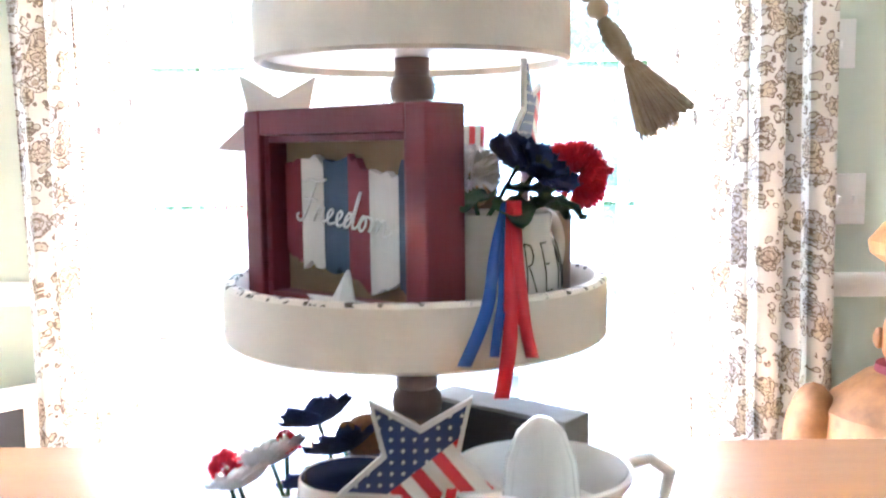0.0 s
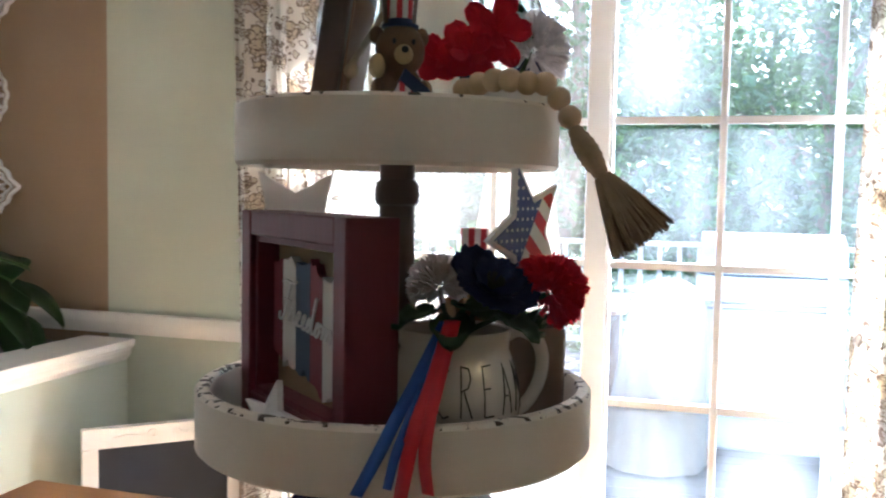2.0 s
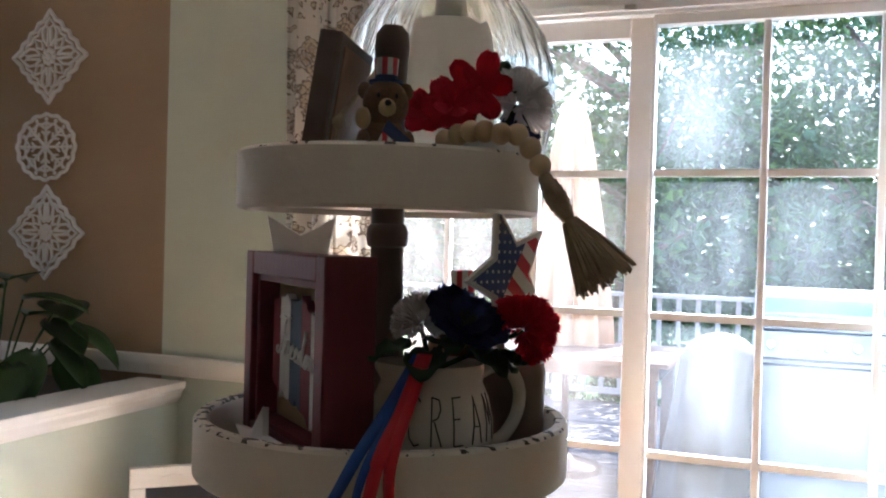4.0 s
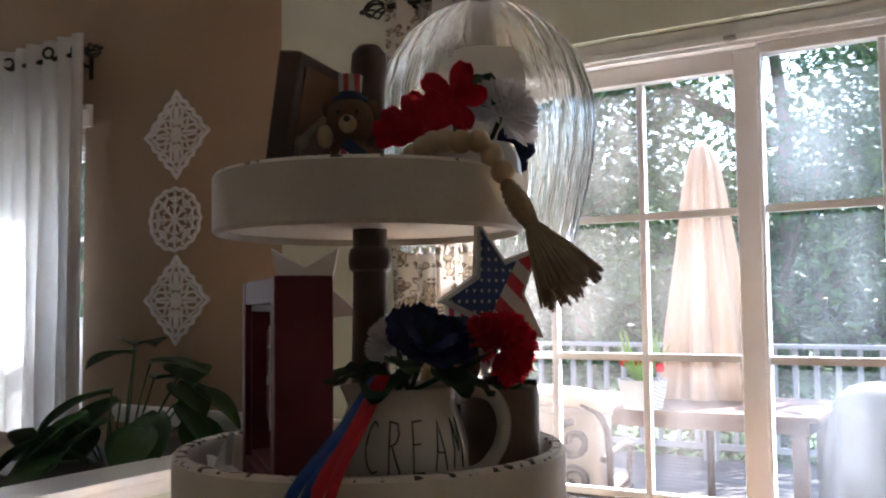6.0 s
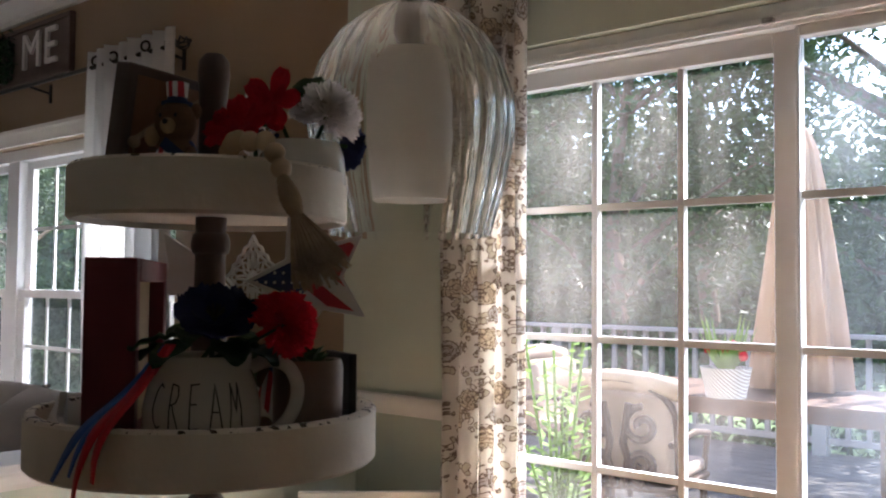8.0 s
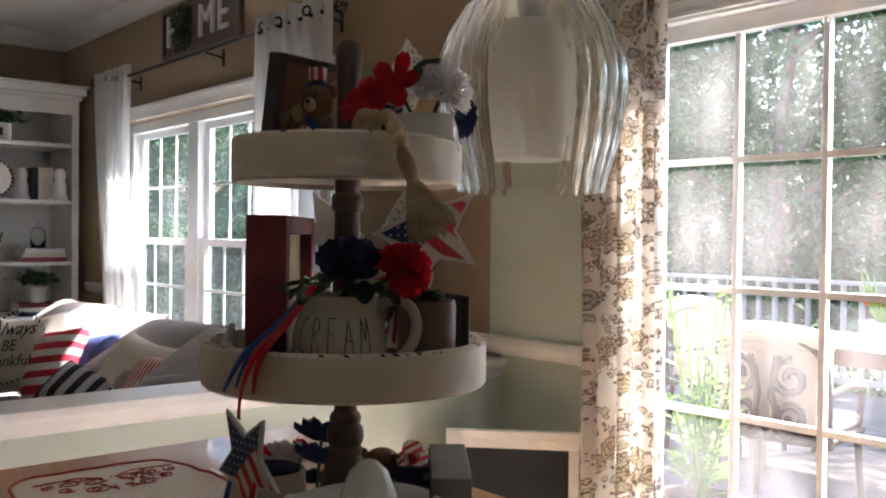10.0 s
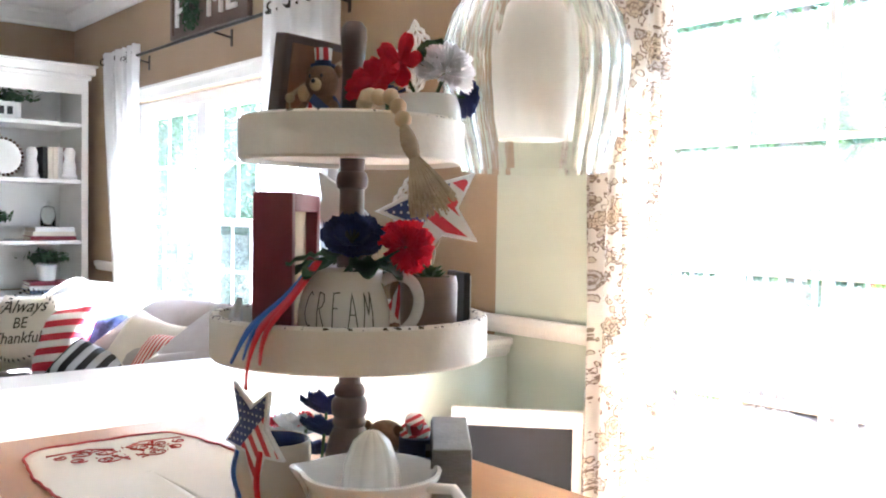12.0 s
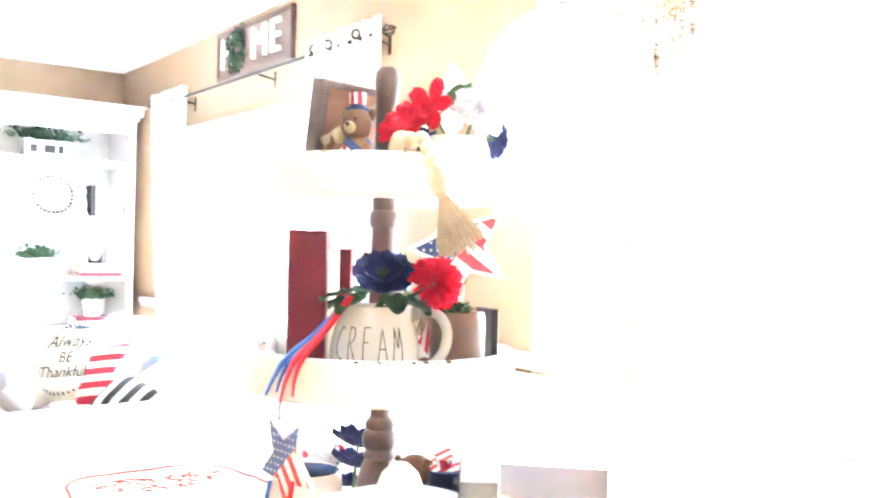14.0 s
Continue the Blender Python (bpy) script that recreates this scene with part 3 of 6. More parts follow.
rail = thing("deck_railing", "white painted deck railing with square balusters", "railing", pose(0, 7.0, -0.03))
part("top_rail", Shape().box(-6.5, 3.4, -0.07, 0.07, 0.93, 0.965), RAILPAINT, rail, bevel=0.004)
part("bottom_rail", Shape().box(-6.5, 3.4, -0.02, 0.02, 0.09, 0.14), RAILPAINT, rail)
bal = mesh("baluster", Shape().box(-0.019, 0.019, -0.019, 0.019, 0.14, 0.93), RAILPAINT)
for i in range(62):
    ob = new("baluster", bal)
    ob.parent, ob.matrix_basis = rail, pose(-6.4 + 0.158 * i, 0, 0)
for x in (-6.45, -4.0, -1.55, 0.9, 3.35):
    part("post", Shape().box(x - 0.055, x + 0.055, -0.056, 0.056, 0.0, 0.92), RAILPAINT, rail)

umb = thing("patio_umbrella", "closed tan canvas patio umbrella on a pole", "umbrella", pose(-0.925, 4.6, -0.03) @ Matrix.Diagonal((0.92, 0.92, 0.965, 1)))
part("pole", Shape().lathe([(0.0, 0.0), (0.024, 0.0), (0.024, 2.28), (0.0, 2.30)], 16), BRONZE, umb)
part("base", Shape().lathe([(0, 0), (0.25, 0.0), (0.25, 0.04), (0.10, 0.08), (0.03, 0.10), (0.03, 0.2), (0, 0.2)], 28), BRONZE, umb)
fold = lambda a, z: 1 + 0.16 * math.sin(8 * a + 1.2 * z) + 0.07 * math.sin(19 * a + 2)
canopy = Shape().lathe([(0.24 + 0.02, 0.80), (0.25, 0.92), (0.215, 1.25), (0.165, 1.65), (0.125, 1.98), (0.10, 2.12), (0.10, 2.15), (0.055, 2.27), (0.02, 2.31)], 120, wobble=fold)
part("canopy", canopy, CANVAS, umb, "folded tan canvas canopy", solid=0.004)

ptab = thing("patio_table", "brown slatted patio dining table on the deck", "table", pose(-1.1, 4.45, -0.03))
for i in range(9):
    part("slat", Shape().box(-0.85, 0.85, -0.45 + 0.101 * i, -0.45 + 0.101 * i + 0.094, 0.725, 0.75), PATIOWOOD, ptab)
part("apron", Shape().box(-0.80, 0.80, -0.40, 0.40, 0.655, 0.722), PATIOWOOD, ptab)
for x in (-0.75, 0.75):
    for y in (-0.36, 0.36):
        part("leg", Shape().box(x - 0.035, x + 0.035, y - 0.035, y + 0.035, 0, 0.654), PATIOWOOD, ptab)


def spiral(cx, cz, r, turns, start, sign=1, y=0.0, n=22):
    return [(cx + r * (1 - 0.8 * k / n) * math.cos(start + sign * turns * 2 * math.pi * k / n), y, cz + r * (1 - 0.8 * k / n) * math.sin(start + sign * turns * 2 * math.pi * k / n)) for k in range(n + 1)]


def patio_chair(at, label):
    """Cast chair, its scrolled back towards -y, with a beige cushion."""
    c = thing("patio_chair", label, "chair", at, "chairs round the patio table")
    arch = [(0.27 * math.cos(a), -0.27 - 0.05 * math.sin(a), 0.66 + 0.24 * max(0, math.sin(a)) ** 0.6) for a in [math.pi * k / 16 for k in range(17)]]
    part("back_frame", Shape().tube([(0.27, -0.24, 0.40)] + arch + [(-0.27, -0.24, 0.40)], 0.017, up=(0, 1, 0)), BRONZE, c)
    sc = Shape()
    for s in (-1, 1):
        sc.tube(spiral(0.12 * s, 0.70, 0.09, 1.3, math.pi / 2, s, -0.30), 0.018, 7, up=(0, 1, 0))
        sc.tube(spiral(0.12 * s, 0.52, 0.08, 1.3, -math.pi / 2, -s, -0.28), 0.018, 7, up=(0, 1, 0))
        sc.tube([(0.02 * s, -0.27, 0.42), (0.05 * s, -0.29, 0.55), (0.03 * s, -0.30, 0.62), (0.06 * s, -0.31, 0.80)], 0.018, 7, up=(0, 1, 0))
    part("scrollwork", sc, BRONZE, c, "scrolled cast back")
    part("back_cushion", Shape().box(-0.255, 0.255, -0.235, -0.125, 0.45, 0.86), BEIGE, c, "beige back cushion", bevel=0.045)
    part("head_roll", Shape().tube([(-0.29, -0.27, 0.86), (-0.15, -0.285, 0.89), (0, -0.29, 0.90), (0.15, -0.285, 0.89), (0.29, -0.27, 0.86)], 0.048, 14, up=(0, 1, 0)), BEIGE, c, "padded beige top roll")
    part("seat", Shape().box(-0.27, 0.27, -0.26, 0.26, 0.40, 0.43), BRONZE, c, bevel=0.01)
    part("seat_cushion", Shape().box(-0.25, 0.25, -0.17, 0.25, 0.432, 0.50), BEIGE, c, bevel=0.025)
    for x in (-0.24, 0.24):
        part("armrest", Shape().tube([(x, -0.26, 0.62), (x * 1.12, 0.0, 0.65), (x * 1.12, 0.22, 0.62), (x, 0.25, 0.43)], 0.016), BRONZE, c)
        for y in (-0.23, 0.23):
            part("leg", Shape().tube([(x, y, 0.40), (x * 1.08, y * 1.1, 0.0)], 0.018), BRONZE, c)
    return c


patio_chair(pose(-1.30, 3.42, -0.03, 0, 0, 8), "bronze scroll-back patio chair with beige cushions")
patio_chair(pose(-2.25, 4.4, -0.03, 0, 0, -90), "bronze patio chair at the end of the table")
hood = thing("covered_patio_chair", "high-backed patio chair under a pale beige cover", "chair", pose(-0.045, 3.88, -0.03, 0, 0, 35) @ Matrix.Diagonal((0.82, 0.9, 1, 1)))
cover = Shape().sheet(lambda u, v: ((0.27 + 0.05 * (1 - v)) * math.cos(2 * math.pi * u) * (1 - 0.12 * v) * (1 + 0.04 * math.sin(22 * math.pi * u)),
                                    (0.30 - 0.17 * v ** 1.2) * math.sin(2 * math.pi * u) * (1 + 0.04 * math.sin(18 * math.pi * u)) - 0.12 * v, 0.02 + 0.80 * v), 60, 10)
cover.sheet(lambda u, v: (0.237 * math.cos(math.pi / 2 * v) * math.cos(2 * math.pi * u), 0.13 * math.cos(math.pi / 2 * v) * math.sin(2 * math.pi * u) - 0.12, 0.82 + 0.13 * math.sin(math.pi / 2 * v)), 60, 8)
# Pale beige cloth coloured dark, standing in for the shade the deck lacks.
part("cover", cover, mat("darkened beige cover cloth", (0.11, 0.095, 0.085), 0.85, var=0.15, scale=8, bump=0.4, fine=60), hood, "draped beige cloth cover")

grill = thing("gas_grill", "grey steel gas grill with a row of knobs", "grill", pose(0.50, 4.24, -0.03) @ Matrix.Diagonal((0.86, 1, 0.97, 1)))
part("cabinet", Shape().box(-0.40, 0.40, -0.24, 0.24, 0.08, 0.82), STEEL, grill, bevel=0.012)
part("control_panel", Shape().add([(-0.40, -0.24, 0.84), (0.40, -0.24, 0.84), (0.40, -0.30, 0.86), (-0.40, -0.30, 0.86), (-0.40, -0.24, 0.98), (0.40, -0.24, 0.98)], [(0, 1, 2, 3), (3, 2, 5, 4), (0, 4, 5, 1), (0, 3, 4), (1, 5, 2)]), STEEL, grill)
part("firebox", Shape().box(-0.40, 0.40, -0.239, 0.24, 0.822, 0.985), STEEL, grill)
lid = Shape().prism([(-0.24, 0.0), (-0.235, 0.09), (-0.17, 0.17), (-0.05, 0.215), (0.08, 0.20), (0.20, 0.13), (0.24, 0.0)], -0.40, 0.40)
part("lid", lid, STEEL, grill, "rounded steel lid", at=pose(0, 0, 0.988, 0, 0, 90), bevel=0.01)
for i in range(5):
    part("knob", Shape().lathe([(0, 0), (0.024, 0.0), (0.022, 0.03), (0, 0.032)], 16), NICKEL, grill, at=pose(-0.30 + 0.15 * i, -0.272, 0.915, 68, 0, 0))
for x in (-0.34, 0.34):
    for y in (-0.18, 0.18):
        part("wheel", Shape().lathe([(0, -0.02), (0.039, -0.02), (0.039, 0.02), (0, 0.02)], 14), IRON, grill, at=pose(x, y, 0.04, 0, 90, 0))


def leaf_cloud(s, n, place, size, seed, slot=0):
    """Many small bent leaves; place(rng) gives each one's middle."""
    rng = random.Random(seed)
    for _ in range(n):
        c = Vector(place(rng))
        d = Vector((rng.gauss(0, 1), rng.gauss(0, 1), rng.gauss(-0.3, 0.8))).normalized()
        w = d.cross(Vector((rng.gauss(0, 1), rng.gauss(0, 1), rng.gauss(0, 1)))).normalized()
        q = size * rng.uniform(0.6, 1.35)
        up = d.cross(w) * q * 0.12
        base = len(s.v)
        s.v += [tuple(c - d * q * 0.5), tuple(c + w * q * 0.28 + up), tuple(c + d * q * 0.55), tuple(c - w * q * 0.28 + up)]
        s.f.append((base, base + 1, base + 2, base + 3))
        s.m.append(slot)
    return s


def tree(x, y, h, r, seed, low=0.28, leaves=12500, size=0.11):
    rng = random.Random(seed)
    t = thing("tree", "leafy green broad-leaved tree beyond the deck", "tree", pose(x, y, -0.56), "trees behind the deck")
    s = Shape()
    bend = [(0.12 * math.sin(k + seed), 0.1 * math.cos(1.3 * k), h * k / 8) for k in range(9)]
    s.tube(bend, [0.16 * (1 - 0.1 * k) * h / 9 for k in range(9)], 9)
    tips = []
    for k in range(11):
        z = h * rng.uniform(low, 0.85)
        a = rng.uniform(0, 2 * math.pi)
        q = r * rng.uniform(0.55, 0.95) * (1.15 - 0.6 * z / h)
        e = (q * math.cos(a), q * math.sin(a), z + 0.25 * q)
        s.tube([(0.06 * math.cos(a), 0.06 * math.sin(a), z - 0.3 * q), (e[0] * 0.5, e[1] * 0.5, z), e], [0.06 * h / 9, 0.035 * h / 9, 0.012], 6)
        tips.append(e)
    part("trunk", s, BARK, t)
    clumps = [(tx * rng.uniform(0.4, 1.1), ty * rng.uniform(0.4, 1.1), tz + rng.gauss(0, 0.35), rng.uniform(0.30, 0.62) * r * 0.6) for tx, ty, tz in tips for _ in range(4)]

    def place(g):
        cx, cy, cz, cr = g.choice(clumps)
        return cx + g.gauss(0, cr * 0.55), cy + g.gauss(0, cr * 0.55), cz + g.gauss(0, cr * 0.42)
    part("crown", leaf_cloud(Shape(), leaves, place, size, seed), FOLIAGE, t, smooth=False)
    return t


for i, (x, y, h, r) in enumerate([(-1.6, 10.5, 8.0, 2.8), (1.2, 9.6, 7.5, 2.6), (4.2, 11.0, 8.5, 3.0), (-4.6, 9.4, 7.0, 2.7), (-7.8, 11.0, 8.5, 3.0), (-11.5, 9.0, 7.0, 2.9),
                                  (-15.5, 11.5, 9.0, 3.3), (-20.0, 9.5, 8.0, 3.2), (-0.2, 14.5, 10.5, 3.6), (-6.0, 15.0, 11.0, 3.8), (-13.0, 16.0, 11.0, 3.8), (7.5, 13.5, 10.0, 3.5)]):
    tree(x, y, h, r, 11 + i)
hedge = Shape()
leaf_cloud(hedge, 34000, lambda g: (g.uniform(-26, 11), 8.3 + g.gauss(0, 0.45) + 0.5 * math.sin(g.random() * 6), -0.5 + 2.2 * g.random() ** 1.3), 0.12, 77)
tagged(solo("hedge", hedge, FOLIAGE, "dense green shrubs along the deck", "shrubs", smooth=False), kind="stuff")
wood = Shape()
leaf_cloud(wood, 60000, lambda g: (g.uniform(-60, 26), 24 + g.gauss(0, 2.0), -0.5 + 4.4 * g.random() ** 0.9 + 0.8 * math.sin(g.random() * 9)), 0.5, 78)
leaf_cloud(wood, 34000, lambda g: (g.uniform(-75, -16), 27 + g.gauss(0, 2.0), -0.5 + 12.0 * g.random() ** 0.85), 0.6, 79)
tagged(solo("far_woods", wood, FOLIAGE, "far green woods behind the garden", "woods", smooth=False), kind="stuff")

herb = thing("tall_plant", "tall bright green leafy plant in a pot outside the door", "plant", pose(-1.165, 2.50, -0.03) @ Matrix.Diagonal((1, 1, 0.975, 1)))
part("pot", Shape().lathe([(0, 0), (0.13, 0), (0.17, 0.26), (0.18, 0.27), (0.18, 0.30), (0.15, 0.30), (0.14, 0.25), (0, 0.25)], 28), POTCLAY, herb)
stems, blades = Shape(), Shape()
rng = random.Random(5)
for k in range(9):
    a, lean, top = rng.uniform(0, 6.28), rng.uniform(0.02, 0.22), (1.34 if k == 0 else rng.uniform(0.7, 1.2))
    pts = [(lean * j / 6 * math.cos(a), lean * j / 6 * math.sin(a), 0.25 + (top - 0.25) * j / 6) for j in range(7)]
    stems.tube(pts, 0.006, 5)
    for j in range(34):
        q = j / 34
        b, L = j * 2.4, 0.16 * (1 - 0.75 * q)
        c = Vector((lean * q * math.cos(a), lean * q * math.sin(a), 0.3 + (top - 0.3) * q))
        e = c + Vector((L * math.cos(b), L * math.sin(b), 0.35 * L))
        sd = Vector((-math.sin(b), math.cos(b), 0)) * 0.018
        blades.add([c, (c + e) / 2 + sd, e, (c + e) / 2 - sd], [(0, 1, 2, 3)])
part("stem", stems, HERB, herb)
part("leaves", blades, HERB, herb, smooth=False)

pot = thing("flower_basket", "white lattice basket of red flowers on the patio table", "potted flowers", pose(-1.13, 4.06, 0.72))
part("basket", Shape().lathe([(0, 0), (0.10, 0), (0.13, 0.15), (0.135, 0.155), (0.12, 0.155), (0.10, 0.02), (0, 0.02)], 28), WICKER, pot)
gr = Shape()
rng = random.Random(8)
for k in range(46):
    a, L = rng.uniform(0, 6.28), rng.uniform(0.15, 0.38)
    e = Vector((0.55 * L * math.cos(a), 0.55 * L * math.sin(a), 0.14 + L * 0.8))
    sd = Vector((-math.sin(a), math.cos(a), 0)) * 0.012
    gr.add([(0, 0, 0.10), e * 0.6 + sd, e, e * 0.6 - sd], [(0, 1, 2, 3)])
    if k % 4 == 0:
        part("bloom", Shape().ball((e.x * 0.8, e.y * 0.8, 0.20 + 0.1 * rng.random()), 0.026, 8), REDSILK, pot)
part("foliage", gr, HERB, pot, smooth=False)


# ---- curtains ----
def curtain(name, x0, x1, y, z0, z1, folds, m, label, depth=0.035, seed=0, pull=0.0, rings=0, taper=-0.06):
    """A pleated panel hung from a rod; pull draws its lower half to one side."""
    c = thing(name, label, "curtain", pose((x0 + x1) / 2, y, z0))
    w, h = x1 - x0, z1 - z0

    def at(u, v):
        side = pull * (1 - v) ** 1.5
        a = 2 * math.pi * folds * u
        x = (u - 0.5) * w * (1 - taper * (1 - v)) + side + 0.012 * math.sin(a * 1.5 + seed + 3 * v)
        yy = depth * (0.75 + 0.25 * (1 - v)) * math.sin(a + 0.5 * math.sin(3.1 * v + seed)) + 0.012 * math.sin(0.45 * a + seed * 2 + 2 * v)
        return x, yy, v * h
    part("panel", Shape().sheet(at, int(folds * 14), 26), m, c, solid=0.0016)
    for k in range(rings):
        u = (k + 0.5) / rings
        p = at(u, 1.0)
        part("grommet", Shape().tube([(0.022 * math.cos(q), 0, 0.022 * math.sin(q)) for q in [k2 * math.pi / 8 for k2 in range(17)]], 0.006, 6, up=(0, 1, 0)), IRON, c, "dark metal grommet", at=pose(p[0], p[1] - 0.004, h - 0.055, 0, 0, 25))
    return c


def curtain_rod(x0, x1, y, z, label):
    r = thing("curtain_rod", label, "curtain rod", pose((x0 + x1) / 2, y, z))
    h = (x1 - x0) / 2
    part("rod", Shape().tube([(-h, 0, 0), (h, 0, 0)], 0.0105, 10), IRON, r)
    for s in (-1, 1):
        fin = part("finial", Shape().ball((s * (h + 0.105), 0, 0), 0.009, 8), IRON, r, "twisted wire cage finial")
        for k in range(6):
            a = k * math.pi / 3
            part("wire", Shape().tube([(s * (h + 0.10 * q), 0.030 * math.sin(math.pi * q) * math.cos(a + 2 * q), 0.030 * math.sin(math.pi * q) * math.sin(a + 2 * q)) for q in [j / 8 for j in range(9)]], 0.004, 5), IRON, fin)
    for x in (-h + 0.10, 0.0, h - 0.10):
        part("bracket", Shape().tube([(x, 0.0, -0.012), (x, WY - y - 0.002, -0.03)], 0.007, 6).box(x - 0.012, x + 0.012, WY - y - 0.006, WY - y - 0.001, -0.08, 0.02), IRON, r)
    return r


curtain_rod(-1.19, 1.19, 1.775, 2.262, "black iron curtain rod with cage finials over the patio door")
curtain("floral_curtain", -1.180, -0.828, 1.775, 0.02, 2.318, 5, PRINT, "cream curtain printed with brown and gold flowers", 0.032, 1)
curtain("floral_curtain", 0.600, 1.100, 1.775, 0.02, 2.318, 7, PRINT, "wide cream curtain printed with brown and gold flowers", 0.034, 4)
curtain_rod(-5.36, -2.69, 1.755, 2.342, "black iron curtain rod over the sitting room window")
curtain("white_curtain", -3.40, -2.70, 1.755, 0.03, 2.42, 7, SHEER, "white grommet curtain drawn beside the window", 0.038, 2, rings=5)
curtain("white_curtain", -5.88, -5.17, 1.755, 0.03, 2.42, 7, SHEER, "white grommet curtain by the bookcase", 0.038, 5, pull=0.28, rings=5, taper=0.55)

# ---- on the window wall ----
def plaque(at, kind):
    """Pierced white ornament hung on the wall."""
    s = Shape()
    d0, d1 = -0.012, 0.0
    loop = lambda pts, r: s.tube([(x, -0.007, z) for x, z in pts] + [(pts[0][0], -0.007, pts[0][1])], r, 6, up=(0, 1, 0))
    if kind == "diamond":
        W, H = 0.185, 0.185
        out = []
        for k in range(64):
            a = 2 * math.pi * k / 64
            c, q = math.cos(a), math.sin(a)
            n = (abs(c) ** 1.05 + abs(q) ** 1.05) ** (-1 / 1.05)
            n *= 1 + 0.045 * math.cos(16 * a)
            out.append((W * n * c, H * n * q))
        loop(out, 0.009)
        loop([(0.83 * x, 0.83 * z) for x, z in out], 0.006)
        for k in range(4):
            a = k * math.pi / 2
            for sgn in (-1, 1):
                pts = [(r * math.cos(a + sgn * w), r * math.sin(a + sgn * w)) for r, w in ((0.045, 0.2), (0.08, 0.42), (0.11, 0.34), (0.135, 0.16), (0.12, 0.05), (0.08, 0.1))]
                loop(pts, 0.0065)
            loop([(r * math.cos(a + math.pi / 4 + w), r * math.sin(a + math.pi / 4 + w)) for r, w in ((0.045, 0.0), (0.075, 0.25), (0.105, 0.0), (0.075, -0.25))], 0.006)
        for k in range(8):
            a = k * math.pi / 4
            s.ball((0.026 * math.cos(a), -0.008, 0.026 * math.sin(a)), (0.014, 0.006, 0.014), 8)
        s.ball((0, -0.011, 0), (0.016, 0.006, 0.016), 10)
    else:
        W, H = 0.15, 0.135
        out = [((1 + 0.03 * math.cos(16 * a)) * W * math.cos(a), (1 + 0.03 * math.cos(16 * a)) * H * math.sin(a)) for a in [2 * math.pi * k / 96 for k in range(96)]]
        loop(out, 0.008)
        loop([(0.74 * x, 0.74 * z) for x, z in out], 0.006)
        for k in range(16):
            a = 2 * math.pi * k / 16
            s.ball((0.87 * W * math.cos(a), -0.007, 0.87 * H * math.sin(a)), (0.010, 0.005, 0.010), 8)
        for k in range(8):
            a = k * math.pi / 4
            s.tube([(0, -0.008, 0), (0.76 * W * math.cos(a), -0.008, 0.76 * H * math.sin(a))], 0.006, 6)
            for q in (0.35, 0.55):
                for sgn in (-1, 1):
                    s.tube([(q * W * math.cos(a), -0.008, q * H * math.sin(a)), ((q + 0.16) * W * math.cos(a + 0.28 * sgn), -0.008, (q + 0.16) * H * math.sin(a + 0.28 * sgn))], 0.005, 6)
    return solo("wall_plaque", s, WHITEPAINT, "pierced white scrollwork plaque hung on the brown wall", "wall decoration", at, "plaques in a column")


small = Matrix.Diagonal((0.91, 1, 0.89, 1))
plaque(pose(-2.265, WY - 0.002, 1.968) @ small, "diamond")
plaque(pose(-2.272, WY - 0.002, 1.631) @ small, "oval")
plaque(pose(-2.262, WY - 0.002, 1.313) @ small, "diamond")

sign = thing("wall_sign", "dark wooden sign spelling home with a green wreath for its o", "sign", pose(-4.30, WY - 0.002, 2.560) @ Matrix.Diagonal((0.905, 1, 0.87, 1)))
part("board", Shape().box(-0.56, 0.56, -0.022, 0.0, -0.155, 0.155), STAIN, sign)
for x0, x1, z0, z1 in ((-0.585, 0.585, 0.155, 0.185), (-0.585, 0.585, -0.185, -0.155), (-0.585, -0.555, -0.155, 0.155), (0.555, 0.585, -0.155, 0.155)):
    part("rim", Shape().box(x0, x1, -0.036, -0.001, z0, z1), STAIN, sign, bevel=0.003)
for ch, x in (("H", -0.40), ("M", 0.12), ("E", 0.355)):
    part("letter", lettering(ch, 0.33, 0.008), WHITEWASH, sign, "white letter", at=pose(x, -0.031, 0))
wr = Shape()
rng = random.Random(3)
for k in range(420):
    a, q = rng.uniform(0, 6.28), 0.088 + rng.gauss(0, 0.026)
    c = Vector((-0.222 + q * math.cos(a), -0.045 + rng.gauss(0, 0.012), q * 1.3 * math.sin(a)))
    d = Vector((rng.gauss(0, 1), rng.gauss(0, 1), rng.gauss(0, 1))).normalized() * 0.022
    e = d.cross(Vector((rng.gauss(0, 1), rng.gauss(0, 1), 1))).normalized() * 0.008
    wr.add([c - d, c + e, c + d, c - e], [(0, 1, 2, 3)])
part("wreath", wr, LEAFSILK, sign, "small green leaf wreath", smooth=False)

for x, z, w, h, gang in ((1.192, 1.1125, 0.115, 0.149, 2), (1.167, 1.558, 0.076, 0.139, 1)):
    sw = thing("light_switch", "ivory switch plate on the sage wall", "light switch", pose(x, WY - 0.001, z))
    part("plate", Shape().box(-w / 2, w / 2, -0.007, 0, -h / 2, h / 2), PLASTIC, sw, bevel=0.003)
    for k in range(gang):
        part("toggle", Shape().box(-0.005, 0.005, -0.018, -0.006, -0.012, 0.012), PLASTIC, sw, at=pose((k - (gang - 1) / 2) * 0.046, 0, 0, 15, 0, 0))

